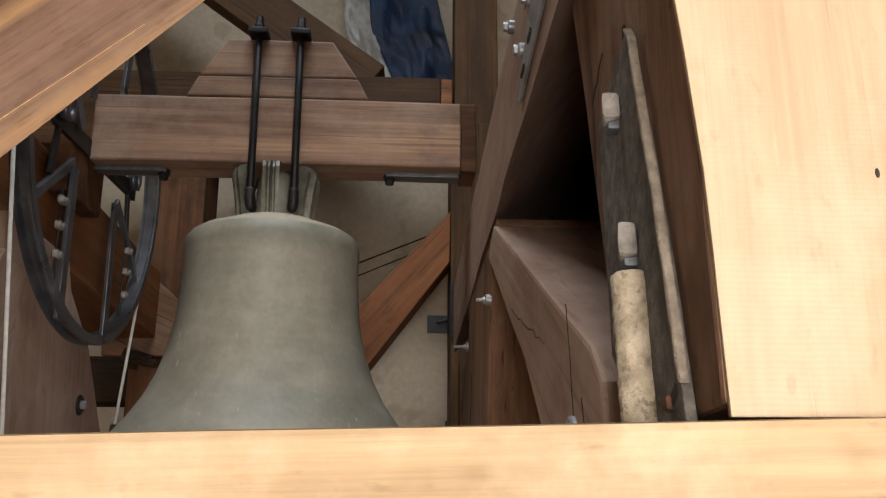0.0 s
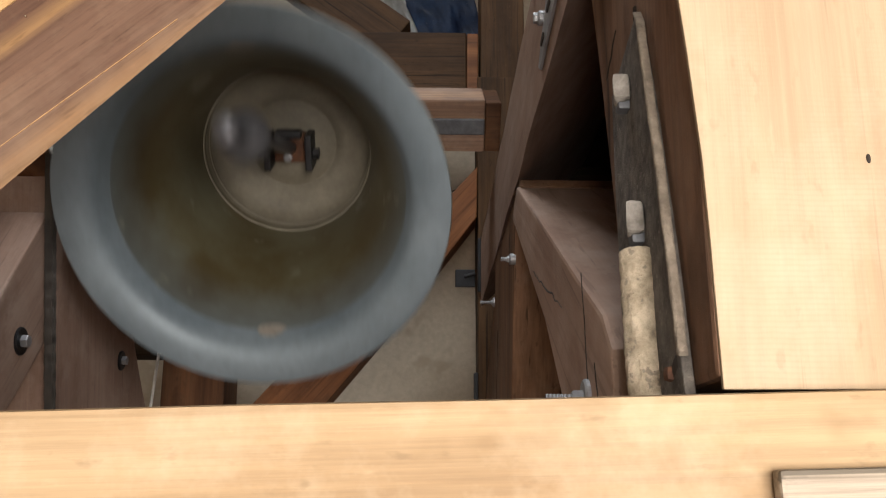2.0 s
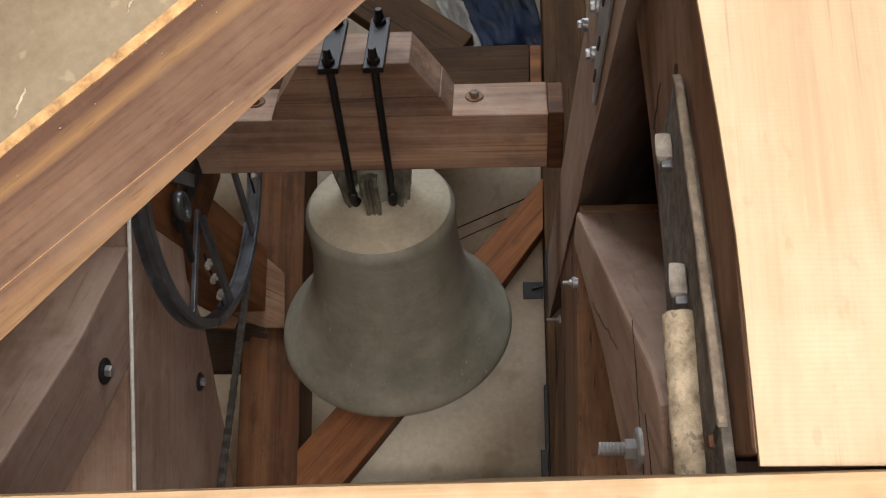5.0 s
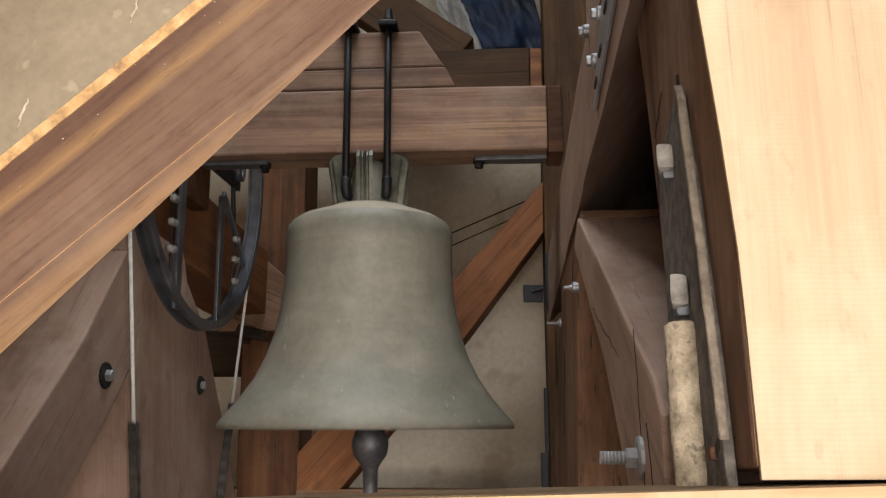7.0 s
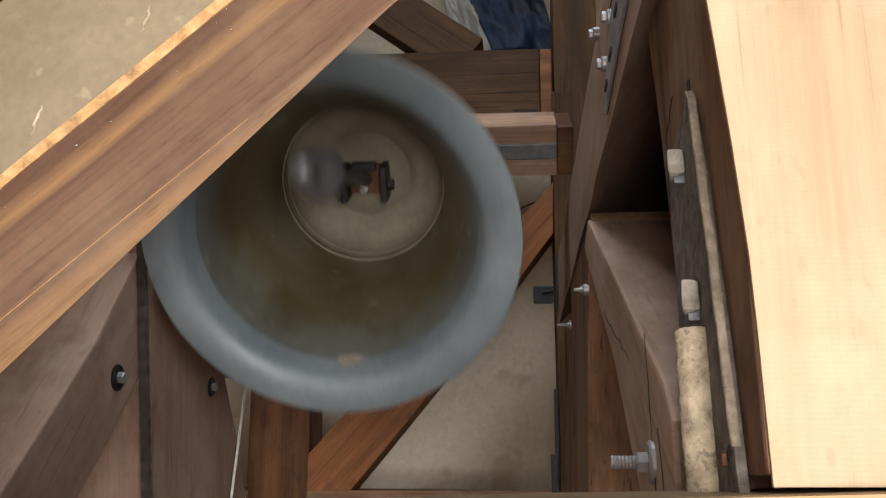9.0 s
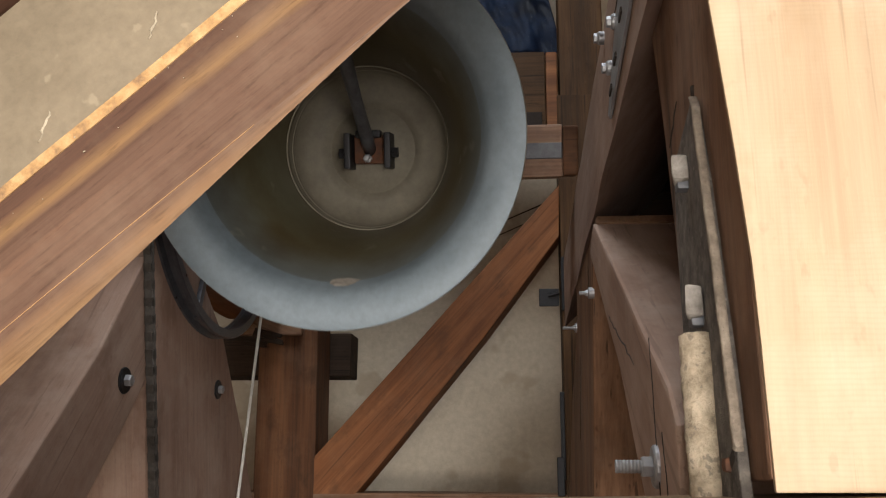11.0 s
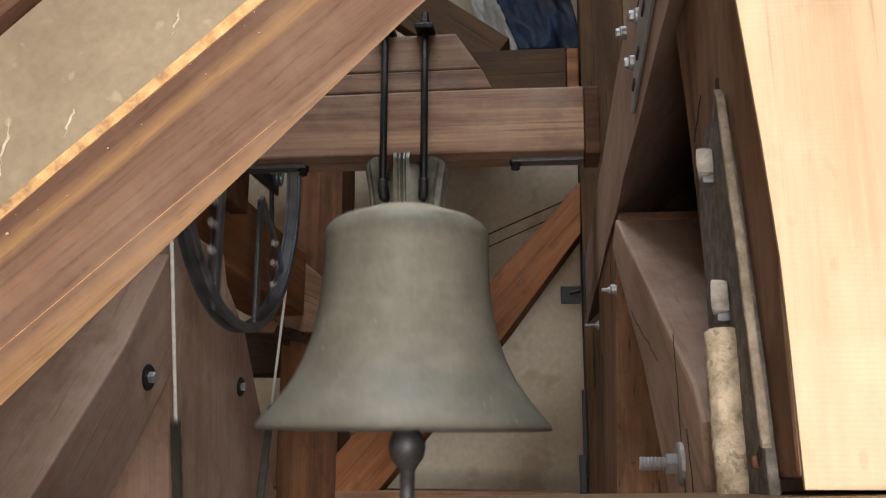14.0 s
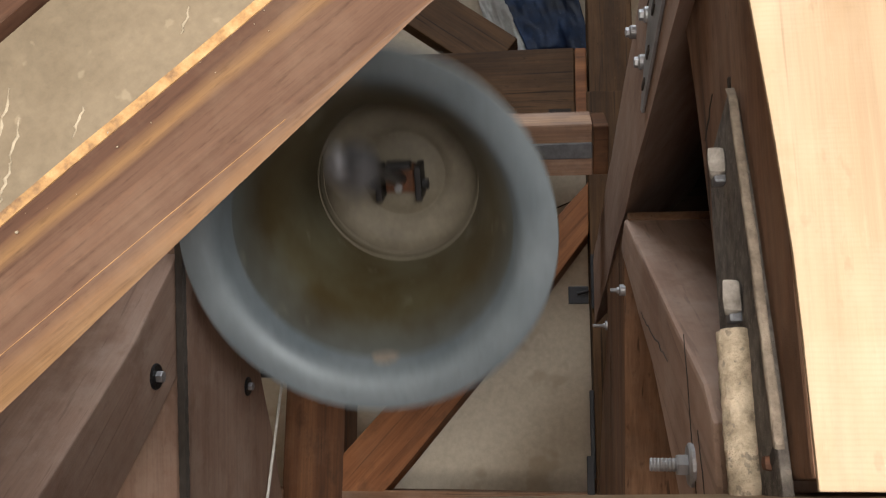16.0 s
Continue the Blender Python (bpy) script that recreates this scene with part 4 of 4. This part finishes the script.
def wander(a, b, steps, amount, seed):
    return [(a[0] + (b[0] - a[0]) * i / steps + amount * noise.noise(Vector((seed, i * 0.8, 0))), a[1] + (b[1] - a[1]) * i / steps + amount * noise.noise(Vector((seed, i * 0.8, 9)))) for i in range(steps + 1)]


def truss_iron(tr, lt):
    """Bolts, the perforated strip and the drying cracks."""
    bolt(tr, v(0.497, -1.312, -0.834), (-1, 0, 0), 0.0115, 0.022, 0.040, STEEL, STEEL)
    bolt(tr, v(0.499, -0.45, -0.478), (-1, 0, 0), 0.007, 0.012, 0.02, STEEL, STEEL)
    bolt(tr, v(0.503, 0.13, -0.455), (-1, 0, 0), 0.007, 0.013, 0.035, STEEL, STEEL)
    st = side_plank("steel_strip", [(-1.40, -0.262), (-1.272, -0.297), (-1.003, -0.325), (-0.985, -0.312), (-1.13, -0.235), (-1.40, -0.16)], 0.499, 0.495, (1, 0), STEEL, tr, bevel=0.001, wobble=0.0, label="perforated galvanised steel strip")
    for y, z in ((-1.20, -0.262), (-1.12, -0.285), (-1.05, -0.300)):
        finish("hole", moved(bm_box(0.004, 0.03, 0.008, 0.001), Matrix.Translation(st.matrix_basis.inverted() @ v(0.4945, y, z)) @ st.matrix_basis.to_3x3().inverted().to_4x4()), GAP, st)
    for y, z in ((-1.123, -0.230), (-1.031, -0.256), (-0.917, -0.148)):
        bolt(tr, v(0.495, y, z), (-1, 0, 0), 0.008, 0.011, 0.008, STEEL, STEEL)
    sliver(tr, wander((-0.84, -0.593), (-1.16, -0.712), 14, 0.007, 3.3), 0.497, 0.0014, 0.001)
    sliver(tr, wander((-1.30, -0.70), (-1.335, -0.90), 8, 0.006, 7.1), 0.497, 0.0016, 0.001)
    sliver(tr, wander((-1.36, -0.80), (-1.40, -0.93), 6, 0.006, 2.2), 0.497, 0.0013, 0.001)
    sliver(tr, wander((-0.36, -0.40), (-0.36, -0.47), 5, 0.004, 4.4), 0.503, 0.0016, 0.001)
    sliver(tr, wander((0.0, -0.55), (0.1, -0.75), 6, 0.01, 5.5), 0.503, 0.0014, 0.001)
    sliver(tr, wander((-1.05, -0.20), (-1.25, -0.21), 6, 0.005, 6.6), 0.499, 0.002, 0.0012)


def rear_iron(fr):
    p = part("wall_plate", moved(bm_box(0.072, 0.012, 0.064, 0.003), Matrix.Translation(v(0.454, 0.945, -0.21))), IRON, fr, "square dark steel plate")
    finish("hook", bm_rod(v(0.45, 0.937, -0.205), v(0.49, 0.93, -0.195), 0.007), IRON, p)
    part("hinge_strap", moved(bm_box(0.016, 0.012, 0.30, 0.003), Matrix.Translation(v(0.492, 0.943, -0.70))), IRON, fr)
    part("hinge_strap", moved(bm_box(0.026, 0.014, 0.13, 0.003), Matrix.Translation(v(0.482, 0.941, -0.84))), IRON, fr)
    part("hinge_strap", moved(bm_box(0.014, 0.012, 0.20, 0.003), Matrix.Translation(v(0.506, 0.943, -0.16))), IRON, fr)
    # bolted board beside the left post
    front_plank("cheek_board", [(-0.728, 0.048), (-0.639, 0.027), (-0.576, -0.042), (-0.458, -0.141), (-0.448, -0.345), (-0.70, -0.345)], 0.915, 0.948, (0.9, -0.4), OAK, fr, wobble=0.004)
    bolt(fr, v(-0.560, 0.914, -0.112), (0, -1, 0), 0.014, 0.026)
    bolt(fr, v(-0.655, 0.914, -0.022), (0, -1, 0), 0.014, 0.026)
    # dark splinters torn from the board's lower edge
    rng = random.Random(9)
    for i in range(7):
        x, ln = rng.uniform(-0.62, -0.53), rng.uniform(0.06, 0.13)
        z = -0.335 - 0.05 * rng.random()
        bm = bm_box(ln, 0.012, 0.014, 0.002, 4, 0.006, i * 5.1)
        part("splinter", moved(bm, Matrix.Translation(v(x, 0.905, z)) @ Matrix.Rotation(rng.uniform(0.1, 0.45), 4, "Y")), DARKWOOD, fr)


def sheet():
    """Blue plastic sheet hanging in folds, with milky film beside it."""
    def cloth(name, left, right, z0, z1, y, amp, seed, material, label):
        """left and right: the edge's x at a height z."""
        bm = bmesh.new()
        nx, nz = 40, 60
        g = []
        for i in range(nx + 1):
            row = []
            for k in range(nz + 1):
                z = z0 + (z1 - z0) * k / nz
                x = left(z) + (right(z) - left(z)) * i / nx
                d = noise.fractal(Vector((x * 7 + z * 2, z * 4, seed)), 1.0, 2.0, 5) * amp
                row.append(bm.verts.new(v(x, y + d, z)))
            g.append(row)
        for i in range(nx):
            for k in range(nz):
                bm.faces.new((g[i][k], g[i + 1][k], g[i + 1][k + 1], g[i][k + 1]))
        bmesh.ops.solidify(bm, geom=bm.faces[:], thickness=0.004)
        return tagged(finish(name, bm, material, None, "", True), label, "plastic sheet")

    def seam(z):
        return 0.138 + 0.27 * (1.40 - z) + 0.015 * math.sin(z * 14)
    cloth("plastic_sheet", seam, lambda z: 0.46 + 0.215 * (1.41 - z), 0.99, 1.9, 1.40, 0.03, 3.0, BLUE, "crumpled dark blue plastic sheet hanging behind the beam")
    cloth("plastic_film", lambda z: 0.03 + 0.85 * max(0.0, 1.40 - z) ** 2, lambda z: seam(z) + 0.012, 0.99, 1.9, 1.425, 0.035, 8.0, FILM, "milky plastic film beside the blue sheet")


def cables():
    c = thing("wall_cable", "two thin dark cables fixed along the plaster wall", "cable")
    part("cable", bm_rod(v(0.02, 1.60, 0.16), v(0.46, 1.60, 0.35), 0.003, 8), DARKWOOD, c)
    part("cable", bm_rod(v(0.02, 1.60, 0.10), v(0.40, 1.60, 0.27), 0.0025, 8), DARKWOOD, c)


# pulling lines of the bell wheel: where each leaves the wheel, and its lower end (y, z)
LINES = (((-0.488, -0.147), (-0.26, -1.0)), ((0.487, -0.10), (0.29, -1.0)))


def pulls():
    made = []
    for (y0, z0), (y1, z1) in LINES:
        r = finish("pull_rope", bm_rod(v(-0.455, y0, z0), v(-0.455, y0 + (y1 - y0) * 2.2, z0 + (z1 - z0) * 2.2), 0.0045, 8), ROPE, None, "", True)
        tagged(r, "thin white rope hanging from the bell wheel", "rope", "bell ropes")
        c = thing("drive_chain", "dark steel roller chain hanging from the bell wheel", "chain", "bell chains")
        link = bpy.data.meshes.new("link")
        bm = joined(moved(bm_box(0.004, 0.018, 0.022, 0.0015), Matrix.Translation((-0.007, 0, 0))), moved(bm_box(0.004, 0.018, 0.022, 0.0015), Matrix.Translation((0.007, 0, 0))), moved(bm_rod((-0.008, 0, 0.007), (0.008, 0, 0.007), 0.005, 8), Matrix.Identity(4)))
        bm.to_mesh(link)
        bm.free()
        link.materials.append(CHAIN)
        for i in range(54):
            o = new("link", link)
            o.parent = c
            o.matrix_basis = Matrix.Translation((0, 0, -0.019 * i)) @ Matrix.Rotation(0.12 if i % 2 else -0.12, 4, "Z")
        made.append(c)
    return made


def drips(fr):
    """Lime that ran down the board and splashed on the brace."""
    rng = random.Random(4)
    for x, z, ln in ((-0.129, -0.53, 0.05), (-0.133, -0.575, 0.04), (-0.069, -0.522, 0.03), (0.026, -0.424, 0.028), (-0.145, -0.50, 0.06), (-0.155, -0.56, 0.05)):
        bm = bmesh.new()
        k = 9
        rows = []
        for i in range(k):
            f = i / (k - 1)
            w = 0.0016 * (0.35 + rng.random()) * math.sin(math.pi * (0.1 + 0.85 * f))
            cx = x - 0.006 * f + 0.002 * rng.uniform(-1, 1)
            rows.append([bm.verts.new(v(cx - w, -1.5352, z - ln * f)), bm.verts.new(v(cx, -1.5368, z - ln * f)), bm.verts.new(v(cx + w, -1.5352, z - ln * f))])
        for p, q in zip(rows, rows[1:]):
            for j in range(2):
                bm.faces.new((p[j], p[j + 1], q[j + 1], q[j]))
        part("lime_drip", bm, CHALK, fr)
    for i in range(34):
        x = rng.uniform(-0.25, 0.15)
        d = rng.uniform(-0.03, 0.06)
        z = -0.628 + 0.893 * (x + 0.118) - d * 0.7
        y = -1.5518 if d > 0 else -1.5368
        r = 0.0004 + 0.0011 * rng.random() ** 3
        part("lime_speck", moved(bm_lathe([(0, 0.001), (r * 0.7, 0.0008), (r, 0)], 8), Matrix.Translation(v(x, y, z)) @ Matrix.Rotation(math.pi / 2, 4, "X") @ Matrix.Rotation(rng.random() * 3, 4, "Z") @ Matrix.Diagonal((1, rng.uniform(0.5, 1.5), 1, 1))), CHALK, fr)


chamber()
front = front_frame()
diagonal(front)
right = right_truss()
left = left_truss()
rear = rear_frame()
the_bell, clapper = bell()
angle_bar()
truss_iron(right, left)
rear_iron(rear)
sheet()
cables()
chains = pulls()
sliver(front, wander((-1.60, -0.78), (-1.585, -0.66), 8, 0.006, 1.3), 0.5232, 0.003, 0.001)
sliver(front, wander((-1.345, -0.50), (-1.40, -0.47), 6, 0.004, 8.3), 0.5232, 0.003, 0.001)
drips(front)


def motions():
    walk(the_bell, [(t, pose(0, 0, H, -theta(t), 0, 0)) for t in swing_rows()])
    for chain, ((y0, z0), (y1, z1)), sign in zip(chains, LINES, (1, -1)):
        way = Vector((0, y1 - y0, z1 - z0)).normalized()
        turn = (-way).to_track_quat("Z", "X").to_matrix().to_4x4()
        rows = []
        for t in swing_rows():
            down = max(0.0, 0.60 - sign * radians(theta(t)) * 0.49)
            rows.append((t, Matrix.Translation(v(-0.455, y0, z0) + way * down) @ turn))
        walk(chain, rows)
    walk(clapper, [(t, pose(0, 0, -0.28, -clapper_lag(t), 0, 0)) for t in swing_rows()])


motions()
